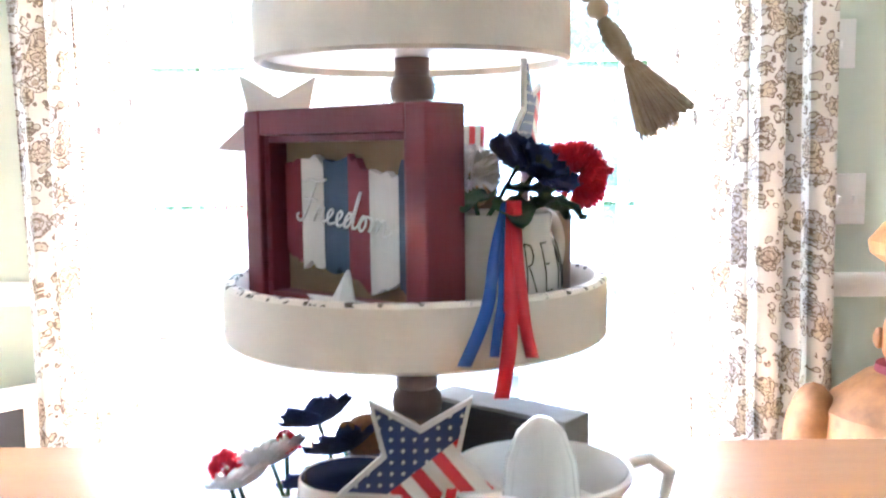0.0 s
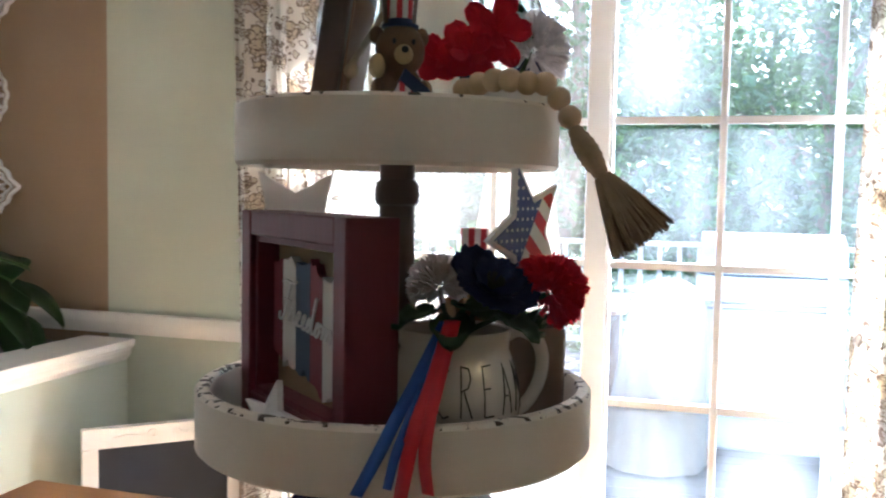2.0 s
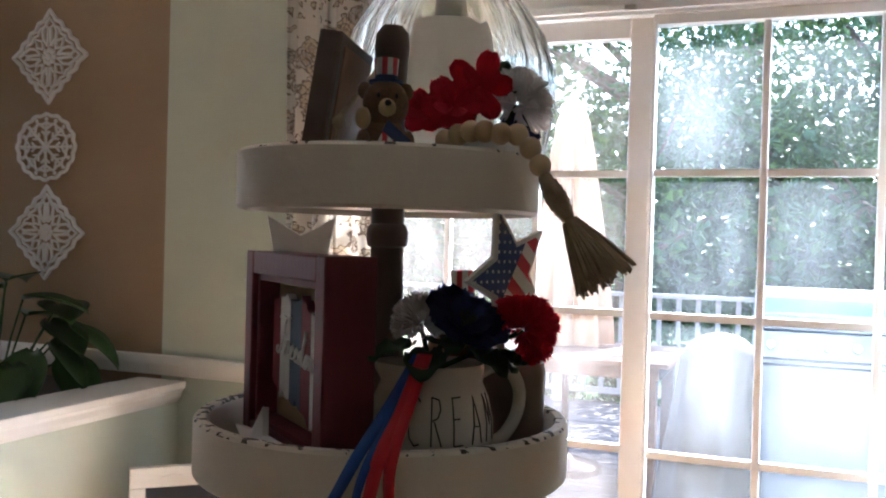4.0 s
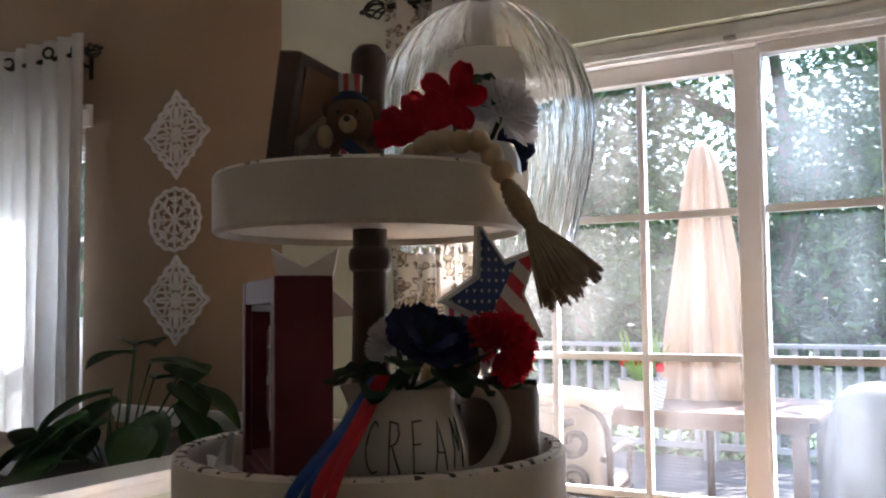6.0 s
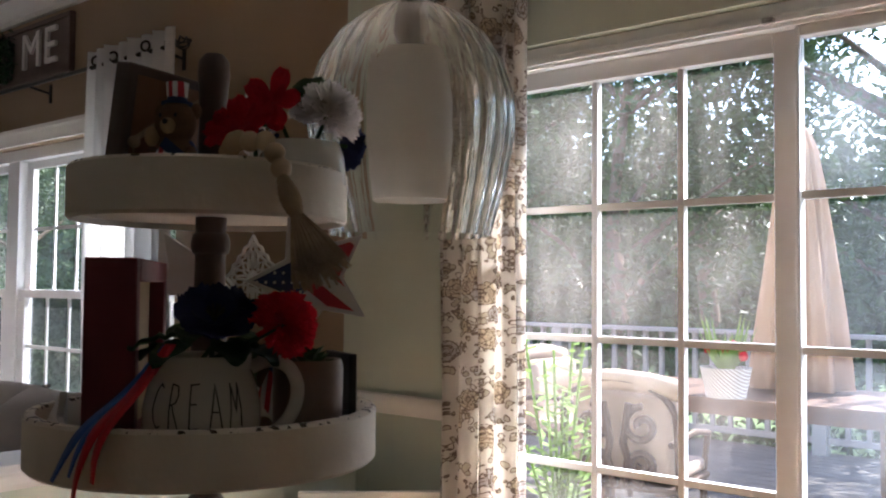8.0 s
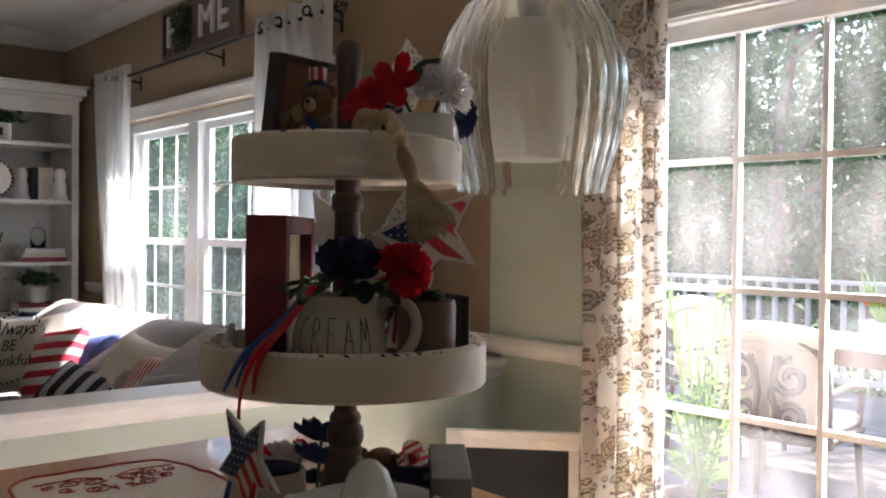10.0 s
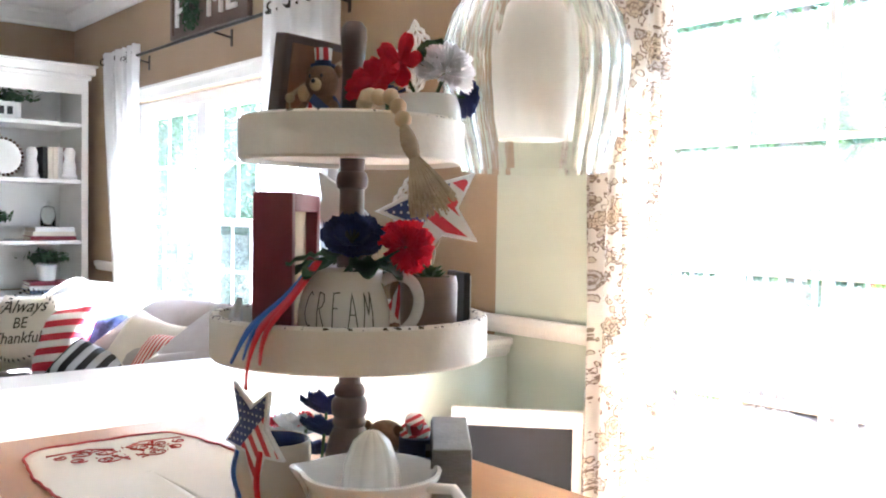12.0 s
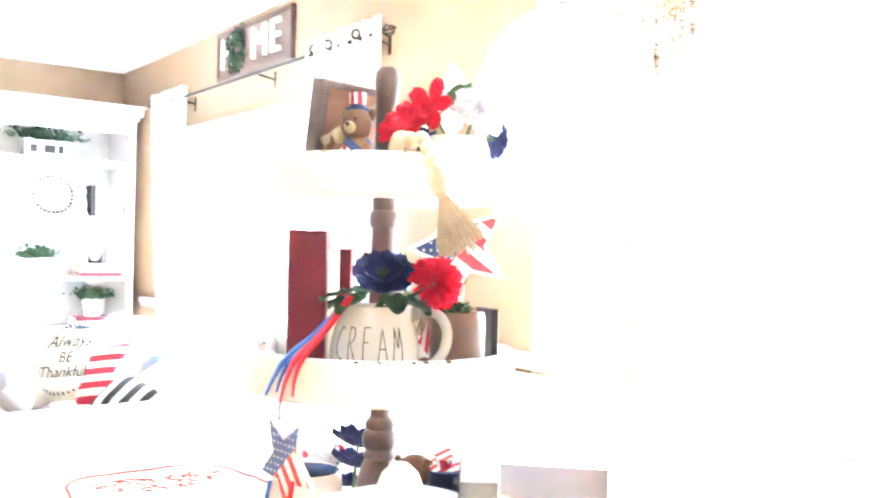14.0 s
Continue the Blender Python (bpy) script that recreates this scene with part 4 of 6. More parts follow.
# ---- sitting room ----
bc = thing("bookcase", "tall white built-in bookcase with open shelves", "bookcase", pose(-6.84, 0.0, 0.0))
Y0, Y1, BX = -0.60, 1.80, 0.54
for y0, y1 in ((Y0, Y0 + 0.05), (Y1 - 0.05, Y1)):
    part("side_panel", Shape().box(0, BX, y0, y1, 0.65, 2.29), TRIM, bc)
part("divider", Shape().box(0.02, BX - 0.02, 0.58, 0.62, 0.65, 2.18), TRIM, bc)
part("back_panel", Shape().box(0.0, 0.018, Y0 + 0.051, Y1 - 0.051, 0.65, 2.29), TRIM, bc)
SHELVES = (1.048, 1.520, 1.955)
for z in SHELVES:
    for a, b in ((Y0 + 0.051, 0.579), (0.621, Y1 - 0.051)):
        part("shelf", Shape().box(0.019, BX - 0.012, a, b, z - 0.028, z), TRIM, bc, bevel=0.002)
part("fascia", Shape().box(BX - 0.025, BX + 0.004, Y0 + 0.052, Y1 - 0.052, 2.18, 2.29), TRIM, bc)
part("cornice", Shape().box(-0.0, BX + 0.02, Y0 - 0.02, Y1 + 0.02, 2.29, 2.325).box(0, BX + 0.045, Y0 - 0.045, Y1 + 0.045, 2.325, 2.385).box(0, BX + 0.065, Y0 - 0.065, Y1 + 0.06, 2.385, 2.403), TRIM, bc, bevel=0.008)
part("counter", Shape().box(0, BX + 0.06, Y0 - 0.03, Y1 + 0.02, 0.585, 0.640), TRIM, bc, bevel=0.006)
part("cupboard", Shape().box(0, BX, Y0, Y1, 0.0, 0.583), TRIM, bc)


def book(x, y, z, w, h, d, m, lie=False, turn=0.0):
    b = thing("book", "hardback book on a bookcase shelf", "book", pose(x, y, z, 0, 0, turn), "books on the shelves")
    if lie:
        part("pages", Shape().box(-d / 2 + 0.006, d / 2 - 0.006, -w / 2 + 0.006, w / 2 - 0.006, 0.004, h - 0.004), PAPER, b)
        part("cover", Shape().box(-d / 2, d / 2, -w / 2, w / 2, 0, 0.004).box(-d / 2, d / 2, -w / 2, w / 2, h - 0.004, h).box(d / 2 - 0.004, d / 2, -w / 2, w / 2, 0.004, h - 0.004), m, b)
    else:
        part("pages", Shape().box(-d / 2 + 0.006, d / 2 - 0.005, -w / 2 + 0.004, w / 2 - 0.004, 0.005, h - 0.005), PAPER, b)
        part("cover", Shape().box(-d / 2, d / 2, -w / 2, -w / 2 + 0.004, 0, h).box(-d / 2, d / 2, w / 2 - 0.004, w / 2, 0, h).box(d / 2 - 0.004, d / 2, -w / 2 + 0.004, w / 2 - 0.004, 0, h), m, b)


BX0 = -6.45
for k, (w, h, m) in enumerate(((0.034, 0.245, INK), (0.036, 0.245, PAPER), (0.034, 0.245, PAPER), (0.036, 0.245, WHITEPAINT), (0.034, 0.24, MAROON))):
    book(BX0, 1.500 + 0.0375 * k, 1.521, w, h, 0.18, m)
for y, dx, turn in ((1.425, 0.0, 0), (1.655, 0.16, 180)):
    ow = Shape().lathe([(0, 0), (0.055, 0), (0.06, 0.02), (0.045, 0.05), (0.05, 0.10), (0.035, 0.15), (0.045, 0.20), (0.03, 0.235), (0, 0.245)], 20)
    solo("bookend", ow, WHITEPAINT, "white sculpted bookend beside the books", "bookend", pose(BX0 + dx, y, 1.521, 0, 0, turn), "bookends")
for k, m in enumerate((MAROON, PAPER, WHITEPAINT)):
    book(BX0, 1.555, 1.049 + 0.034 * k, 0.34 - 0.02 * k, 0.033, 0.22, m, True, 3 * k)
cl = thing("glass_cloche", "small clear glass bell jar on stacked books", "bell jar", pose(BX0, 1.545, 1.152))
part("dome", Shape().lathe([(0.055, 0.0), (0.055, 0.10), (0.04, 0.15), (0.0, 0.165)], 24), LAMPGLASS, cl, solid=0.003)
part("finial", Shape().ball((0, 0, 0.185), 0.016, 12), LAMPGLASS, cl)
for k, m in enumerate((NAVYWOOD, WHITEPAINT, MAROON)):
    book(BX0, 1.54, 0.641 + 0.031 * k, 0.33 - 0.01 * k, 0.030, 0.26, m, True, -2 * k)


def shelf_plant(x, y, z, r, label, box=False):
    p = thing("potted_plant", label, "potted plant", pose(x, y, z))
    if box:
        part("pot", Shape().box(-0.08, 0.08, -0.17, 0.17, 0, 0.13), WHITEWASH, p, "whitewashed wooden box", bevel=0.004)
        for k, w in enumerate((0.05, 0.08, 0.04)):
            part("lettering", Shape().box(0.0805, 0.083, -0.13 + 0.10 * k, -0.13 + 0.10 * k + w, 0.035, 0.095), INK, p)
    else:
        part("pot", Shape().lathe([(0, 0), (r * 0.6, 0), (r * 0.75, 0.11), (r * 0.78, 0.12), (r * 0.68, 0.12), (r * 0.6, 0.10), (0, 0.10)], 24), WHITEPAINT, p)
    lf = leaf_cloud(Shape(), 420, lambda g: ((0.6 if box else 1) * g.gauss(0, r * 0.5), g.gauss(0, (1.3 if box else 0.62) * r), 0.15 + abs(g.gauss(0, 0.035))), 0.045, int(100 * (x + y + z)))
    part("foliage", lf, LEAFSILK, p, smooth=False)


shelf_plant(BX0, 1.535, 0.735, 0.10, "small green plant in a white pot on stacked books")
shelf_plant(BX0, 1.16, 1.956, 0.10, "green plant in a whitewashed box", True)
shelf_plant(BX0, 1.11, 1.049, 0.11, "trailing green plant in a white pot")
mirror = thing("tray_on_easel", "round white tray with a dark beaded rim", "tray", pose(BX0 + 0.05, 1.205, 1.521))
part("disc", Shape().lathe([(0, 0), (0.13, 0), (0.13, 0.012), (0, 0.012)], 36), WHITEPAINT, mirror, at=pose(0, 0, 0.155, 0, 80, 0))
ringb = Shape()
for k in range(28):
    a = 2 * math.pi * k / 28
    ringb.ball((0.14 * math.cos(a), 0.14 * math.sin(a), 0.008), 0.014, 8)
part("rim", ringb, STAIN, mirror, at=pose(0, 0, 0.155, 0, 80, 0))

sofa = thing("sofa", "long dark grey sofa under the window", "sofa", pose(-3.74, 1.02, 0.0) @ Matrix.Diagonal((0.93, 1, 1, 1)))
part("base", Shape().box(-1.50, 1.50, -0.48, 0.46, 0.06, 0.30), SOFA, sofa, bevel=0.03)
for k in range(3):
    part("seat_cushion", Shape().box(-1.29 + 0.865 * k, -0.435 + 0.865 * k, -0.47, 0.22, 0.305, 0.435), SOFA, sofa, bevel=0.05)
part("backrest", Shape().box(-1.50, 1.50, 0.27, 0.44, 0.302, 0.70), SOFA, sofa, bevel=0.05)
for s in (-1, 1):
    part("armrest", Shape().box(1.30 if s > 0 else -1.51, 1.51 if s > 0 else -1.30, -0.46, 0.26, 0.302, 0.60), SOFA, sofa, bevel=0.06)
    for y in (-0.40, 0.38):
        part("foot", Shape().box(1.4 * s - 0.03, 1.4 * s + 0.03, y - 0.03, y + 0.03, 0.0, 0.06), STAIN, sofa)


def pillow(at, w, h, d, m, label, name="pillow"):
    p = thing(name, label, "pillow", at, "pillows on the sofa")

    def side(sign):
        def at2(u, v):
            a, b = 2 * u - 1, 2 * v - 1
            full = max(0.0, (1 - a ** 4) * (1 - b ** 4)) ** 0.5
            pinch = 1 - 0.07 * (1 - a * a) * b * b - 0.0
            return a * w / 2 * (1 - 0.06 * (1 - b * b) * 0), sign * d / 2 * full, h / 2 + b * h / 2 * (1 - 0.07 * (1 - a * a)) * pinch
        return at2
    s = Shape().sheet(side(1), 14, 14).sheet(side(-1), 14, 14)
    part("cushion", s, m, p)
    if name == "back_cushion":
        rim = side(1)
        edge = [rim(q / 12, 0) for q in range(13)] + [rim(1, q / 12) for q in range(1, 13)] + [rim(1 - q / 12, 1) for q in range(1, 13)] + [rim(0, 1 - q / 12) for q in range(1, 13)]
        part("piping", Shape().tube(edge, 0.006, 6, up=(0, 1, 0)), SOFA, p, "dark corded edge")
    return p


for x, w in ((-4.82, 0.70), (-4.12, 0.70), (-3.42, 0.70), (-2.76, 0.62)):
    pillow(pose(x, 0.90, 0.49, -56, 0, 3), w, 0.62, 0.19, CUSHION, "taupe loose back cushion on the sofa", "back_cushion")
quote = pillow(pose(-4.00, 0.70, 0.438, -24, -6, 34), 0.46, 0.45, 0.17, LINEN, "white pillow lettered always be thankful in a leaf wreath")
for txt, z, size, sh in (("Always", 0.335, 0.10, 0.35), ("BE", 0.245, 0.085, 0.0), ("Thankful", 0.165, 0.088, 0.0)):
    part("lettering", lettering(txt, size, 0.0008, sh), INK, quote, at=pose(0, -0.0925, z, 0, 0, 0))
wl = Shape()
for k in range(40):
    a = 2 * math.pi * k / 40
    c = Vector((0.19 * math.cos(a), -0.084 + 0.018 * abs(math.cos(a)), 0.24 + 0.19 * math.sin(a)))
    d = Vector((math.cos(a + 0.8), 0, math.sin(a + 0.8))) * 0.018
    e = Vector((-d.z, 0, d.x)) * 0.35
    wl.add([c - d, c + e, c + d, c - e], [(0, 1, 2, 3)])
part("wreath_print", wl, INK, quote, smooth=False)
pillow(pose(-3.78, 0.81, 0.438, -26, -8, 34), 0.33, 0.40, 0.15, USAPILLOW, "red and white striped pillow")
pillow(pose(-3.68, 0.91, 0.438, -30, -8, 24), 0.34, 0.38, 0.13, STARCLOTH, "navy pillow with white stars behind the striped one")
pillow(pose(-3.36, 0.76, 0.446, -50, 14, 24), 0.46, 0.26, 0.13, CHECK, "black and grey buffalo check lumbar pillow")
pillow(pose(-3.24, 0.92, 0.438, -36, 8, 16), 0.44, 0.42, 0.15, LINEN, "cream linen pillow leaning on the sofa back")
pillow(pose(-3.02, 0.94, 0.438, -40, 0, 18), 0.36, 0.36, 0.14, TICKING, "red ticking striped pillow")
pillow(pose(-2.68, 0.86, 0.440, -46, -10, 24), 0.40, 0.34, 0.14, CUSHION, "taupe throw pillow at the end of the sofa")

# trailing plant behind the half wall
stand = thing("planter", "dark planter box on a stand behind the half wall", "planter", pose(-2.06, 1.42, 0))
part("box", Shape().box(-0.20, 0.20, -0.42, 0.40, 0.52, 0.795), POTCLAY, stand, bevel=0.008)
for x in (-0.17, 0.17):
    for y in (-0.38, 0.36):
        part("leg", Shape().box(x - 0.02, x + 0.02, y - 0.02, y + 0.02, 0, 0.519), POTCLAY, stand)


def big_leaf(L, W, curl, m, parent, at):
    def fn(u, v):
        w = W * math.sin(math.pi * min(1, u * 0.97 + 0.03)) ** 0.75 * (1 - 0.35 * u)
        b = 2 * v - 1
        return b * w, u * L, -curl * u * u * L + 0.16 * W * b * b - 0.0
    return part("leaf", Shape().sheet(fn, 9, 6), m, parent, at=at, solid=0.0012)


pl = thing("leafy_plant", "glossy dark green large-leaved plant in the planter", "plant", pose(-2.02, 1.38, 0.796))
stems = Shape()
for k, (dx, dy, h, yaw, tilt, L) in enumerate(((0.10, -0.18, 0.16, 150, -15, 0.23), (0.06, 0.28, 0.10, -110, -30, 0.20), (0.12, 0.08, 0.14, -160, -35, 0.22), (0.08, -0.08, 0.22, 120, -5, 0.22), (0.03, -0.30, 0.12, 60, -5, 0.2), (0.09, 0.26, 0.20, -70, -15, 0.18), (0.12, -0.30, 0.04, 175, -10, 0.2), (0.05, 0.10, 0.30, -60, 12, 0.17), (0.02, 0.06, 0.36, 30, 20, 0.18), (-0.05, 0.12, 0.33, 110, 8, 0.16), (0.06, 0.20, 0.22, -95, -10, 0.16), (0.05, -0.02, 0.19, 100, -14, 0.20),
                                              (0.09, -0.10, 0.13, 140, -20, 0.21), (0.08, 0.22, 0.28, -120, 2, 0.13), (0.02, -0.16, 0.12, 60, -25, 0.20), (0.10, 0.02, 0.10, -150, -18, 0.19), (0.06, -0.22, 0.06, 165, -12, 0.18),
                                              (0.0, 0.16, 0.24, 0, 10, 0.17), (0.10, 0.16, 0.16, -75, -28, 0.17), (0.06, -0.28, 0.10, 120, -10, 0.17))):
    stems.tube([(dx * 0.3, dy * 0.4, -0.003), (dx * 0.6, dy * 0.75, h * 0.6), (dx, dy, h)], 0.0035, 6)
    big_leaf(L * 1.12, 0.098, 0.45, PLANTLEAF, pl, pose(dx, dy, h, tilt, 0, yaw))
part("stem", stems, PLANTLEAF, pl)


# ---- dining corner ----
TZ = 0.905                       # table top
table = thing("dining_table", "honey-coloured counter-height wooden dining table", "table", pose(0.12, -0.16, 0))
part("tabletop", Shape().box(-0.78, 0.80, -0.56, 0.480, TZ - 0.034, TZ), HONEY, table, bevel=0.006)
part("apron", Shape().box(-0.70, 0.72, -0.48, 0.43, TZ - 0.12, TZ - 0.036), HONEY, table)
for x in (-0.70, 0.72):
    for y in (-0.48, 0.43):
        part("leg", Shape().box(x - 0.038, x + 0.038, y - 0.038, y + 0.038, 0, TZ - 0.037), HONEY, table, bevel=0.005)

runner = thing("table_cloth", "cream linen cloth with a red stitched edge on the table", "table cloth", pose(-0.345, -0.107, TZ))


def cloth_edge(a):
    c, s = math.cos(a), math.sin(a)
    n = (abs(c / 0.218) ** 5 + abs(s / 0.146) ** 5) ** (-1 / 5)
    n *= 1 - 0.05 * math.exp(-((abs(math.sin(2 * a)) - 1) / 0.12) ** 2) + 0.008 * math.sin(22 * a)
    return n


def cloth(u, v):
    a = 2 * math.pi * u
    q = cloth_edge(a) * v
    x, y = q * math.cos(a), q * math.sin(a)
    return x, y, 0.0022 + 0.0014 * math.sin(31 * x + 6 * y) * math.sin(14 * y + 1) * v


part("linen", Shape().sheet(cloth, 96, 12), LINEN, runner, solid=0.0012)
hem = Shape().tube([(*[cloth_edge(2 * math.pi * k / 120) * 0.992 * f(2 * math.pi * k / 120) for f in (math.cos, math.sin)], 0.0036) for k in range(121)], 0.0022, 5)
part("stitched_edge", hem, STITCH, runner, "dark red stitched edge")
emb = Shape()
for sx in (-1, 1):
    for r, px, py, st in ((0.030, 0.035, 0.02, 0.0), (0.024, 0.075, 0.035, 1.5), (0.026, 0.045, -0.035, 3.0), (0.018, 0.09, -0.01, 4.0), (0.015, 0.115, 0.03, 2.0)):
        emb.tube([(sx * (px + r * (1 - 0.75 * k / 14) * math.cos(st + k * 0.55)), py + r * (1 - 0.75 * k / 14) * math.sin(st + k * 0.55), 0.0044) for k in range(15)], 0.0011, 5)
    emb.tube([(sx * 0.012, -0.06, 0.0044), (sx * 0.03, -0.01, 0.0044), (sx * 0.012, 0.04, 0.0044), (sx * 0.05, 0.07, 0.0044), (sx * 0.13, 0.06, 0.0044)], 0.0013, 5)
rng = random.Random(6)
for k in range(70):
    a, q = rng.uniform(0, 6.28), rng.uniform(0.02, 0.085)
    c = Vector((q * math.cos(a) * 1.2, q * math.sin(a) * 0.8, 0.0044))
    emb.tube([c, c + Vector((rng.gauss(0, 0.006), rng.gauss(0, 0.006), 0))], 0.0011, 5)
part("embroidery", emb, STITCH, runner, "red scrolled embroidery", at=pose(-0.118, 0.008, 0, 0, 0, 90) @ Matrix.Diagonal((0.82, 0.70, 1, 1)))

# ---- the tiered tray ----
tray = thing("tiered_tray", "three-level chipped cream wooden tray on a dark turned post", "tiered tray", pose(0, 0, 0))


def tier(R, z, label):
    prof = [(0, 0.006), (R - 0.008, 0.006), (R - 0.006, 0.0), (R - 0.003, 0.0), (R, 0.003), (R, 0.048), (R - 0.0025, 0.051), (R - 0.0105, 0.051), (R - 0.0135, 0.047), (R - 0.0135, 0.0125), (0, 0.0125)]
    wob = lambda a, zz: 1 + 0.0035 * math.sin(3 * a + 1) + 0.002 * math.sin(7 * a)
    part("tier", Shape().lathe(prof, 128, wobble=wob), CHIPPY, tray, label, at=pose(0, 0, z))


tier(0.166, 1.1125, "wide chipped cream tier")
tier(0.1345, 1.3428, "smaller chipped cream upper tier")
post = [(0, TZ), (0.030, TZ), (0.032, TZ + 0.012), (0.031, 0.96), (0.0285, 0.992), (0.0240, 1.012), (0.0195, 1.022), (0.0182, 1.0245), (0.0200, 1.0265), (0.0205, 1.031), (0.0190, 1.0345), (0.0188, 1.037), (0.0212, 1.040), (0.0222, 1.048), (0.0212, 1.056), (0.0180, 1.060), (0.0165, 1.0615), (0.0185, 1.0635), (0.0190, 1.069), (0.0170, 1.073), (0.0135, 1.077), (0.0130, 1.088), (0.0150, 1.1128), (0, 1.1128)]
part("lower_post", Shape().lathe(post, 32), STAIN, tray, "turned dark wooden post")
post = [(0, 1.1252), (0.0205, 1.1252), (0.0185, 1.18), (0.0162, 1.25), (0.0148, 1.303), (0.0150, 1.3115), (0.0178, 1.3135), (0.0190, 1.3195), (0.0188, 1.326), (0.0172, 1.3315), (0.0148, 1.3335), (0.0152, 1.3486), (0, 1.3486)]
part("middle_post", Shape().lathe(post, 32), STAIN, tray, "turned dark wooden post")
post = [(0, 1.3555), (0.0165, 1.3555), (0.0140, 1.40), (0.0132, 1.445), (0.0142, 1.472), (0.0160, 1.492), (0.0150, 1.505), (0.0095, 1.512), (0, 1.514)]
part("finial", Shape().lathe(post, 32), STAIN, tray, "rounded dark wooden finial")
T2, T3 = 1.1251, 1.3554

# ---- shadow box ----
sb = thing("shadow_box", "distressed red wooden shadow box lettered freedom on the tray", "shadow box", pose(-0.0516, -0.0560, T2, 0, 0, -40.4))
W, D, H, B = 0.105, 0.022, 0.180, 0.021
part("side", Shape().box(-W, -W + B, -D, D, 0, H), REDWOOD, sb, bevel=0.0015)
part("side", Shape().box(W - B, W, -D, D, 0, H), REDWOOD, sb, bevel=0.0015)
part("top_rail", Shape().box(-W + B, W - B, -D + 0.0005, D, H - B, H), REDWOOD, sb, bevel=0.0015)
part("bottom_rail", Shape().box(-W + B, W - B, -D + 0.0005, D, 0, B), REDWOOD, sb, bevel=0.0015)
lipw = 0.006
for x0, x1, z0, z1 in ((-W + B, -W + B + lipw, B, H - B), (W - B - lipw, W - B, B, H - B), (-W + B + lipw, W - B - lipw, H - B - lipw, H - B), (-W + B + lipw, W - B - lipw, B, B + lipw)):
    part("lip", Shape().box(x0, x1, -0.0165, 0.0035, z0, z1), REDWOOD, sb, bevel=0.001)
part("backing", Shape().box(-W + B, W - B, 0.004, 0.007, B, H - B), KRAFT, sb, "brown kraft backing board")
planks = [(MAROON, -0.072, -0.052, 0.135, 0.062, 0.138, 0.052), (WHITEWASH, -0.0515, -0.0245, 0.139, 0.052, 0.137, 0.049), (NAVYWOOD, -0.024, 0.0045, 0.138, 0.049, 0.141, 0.044),
          (MAROON, 0.005, 0.0285, 0.141, 0.044, 0.130, 0.034), (WHITEWASH, 0.029, 0.0600, 0.128, 0.033, 0.126, 0.042), (NAVYWOOD, 0.0605, 0.0775, 0.132, 0.037, 0.150, 0.040)]
rng = random.Random(4)
for m, x0, x1, za, zb, zc, zd in planks:
    top = [(x0 + (x1 - x0) * k / 5, za + (zc - za) * k / 5 + rng.gauss(0, 0.0022)) for k in range(6)]
    bot = [(x1 + (x0 - x1) * k / 5, zd + (zb - zd) * k / 5 + rng.gauss(0, 0.0028)) for k in range(6)]
    part("plank", Shape().prism(top + bot, -0.004, 0.0035), m, sb)


def flowing(lines, r, slant, size):
    """Script letters drawn with a pen: rounded strokes in x and z."""
    s = Shape()
    for line in lines:
        pts = [Vector((x + slant * z, 0, z)) * size for x, z in line]
        for _ in range(2):
            pts = [pts[0]] + [v for a, b in zip(pts, pts[1:]) for v in (a * 0.75 + b * 0.25, a * 0.25 + b * 0.75)] + [pts[-1]]
        s.tube(pts, r, 6, up=(0, 1, 0))
    return s


E1 = [(0.0, 0.1), (0.45, 0.45), (0.6, 0.85), (0.4, 1.0), (0.2, 0.75), (0.2, 0.3), (0.45, 0.0), (0.8, 0.15)]
word = [[(-0.5, 2.3), (0.2, 2.55), (0.8, 2.4), (1.5, 2.65)], [(0.7, 2.45), (0.55, 1.4), (0.35, 0.2), (0.0, -0.25), (-0.4, 0.0), (-0.3, 0.3)], [(0.0, 1.25), (0.5, 1.35), (1.1, 1.3)]]
line = [(1.15, 0.0), (1.3, 0.6), (1.4, 1.05), (1.55, 0.9), (1.85, 1.0), (1.8, 0.5), (1.85, 0.05), (2.1, 0.1)]
for x in (2.1, 2.9):
    line += [(x + a, b) for a, b in E1]
line += [(4.35, 0.9), (4.05, 1.0), (3.8, 0.6), (3.85, 0.1), (4.15, 0.05), (4.4, 0.6), (4.5, 2.3), (4.6, 2.35), (4.5, 0.9), (4.5, 0.1), (4.8, 0.1), (5.0, 0.4), (5.1, 0.9), (5.35, 1.0), (5.6, 0.6), (5.45, 0.1), (5.15, 0.05), (5.05, 0.5),
         (5.4, 1.0), (5.8, 0.9), (5.95, 0.95), (6.0, 0.5), (5.95, 0.0), (6.1, 0.7), (6.35, 1.0), (6.55, 0.7), (6.5, 0.0), (6.65, 0.7), (6.9, 1.0), (7.1, 0.7), (7.05, 0.1), (7.3, 0.0), (7.7, 0.4)]
part("lettering", flowing(word + [line], 0.0011, 0.22, 0.0136), WHITEPAINT, sb, "raised pale script letters", at=pose(-0.052, -0.0052, 0.090, 0, 7, 0))
wst = Shape().prism(star_outline(0.016), 0, 0.002)
part("star_cutout", wst, WHITEPAINT, sb, at=pose(0.045, 0.0075, 0.115))

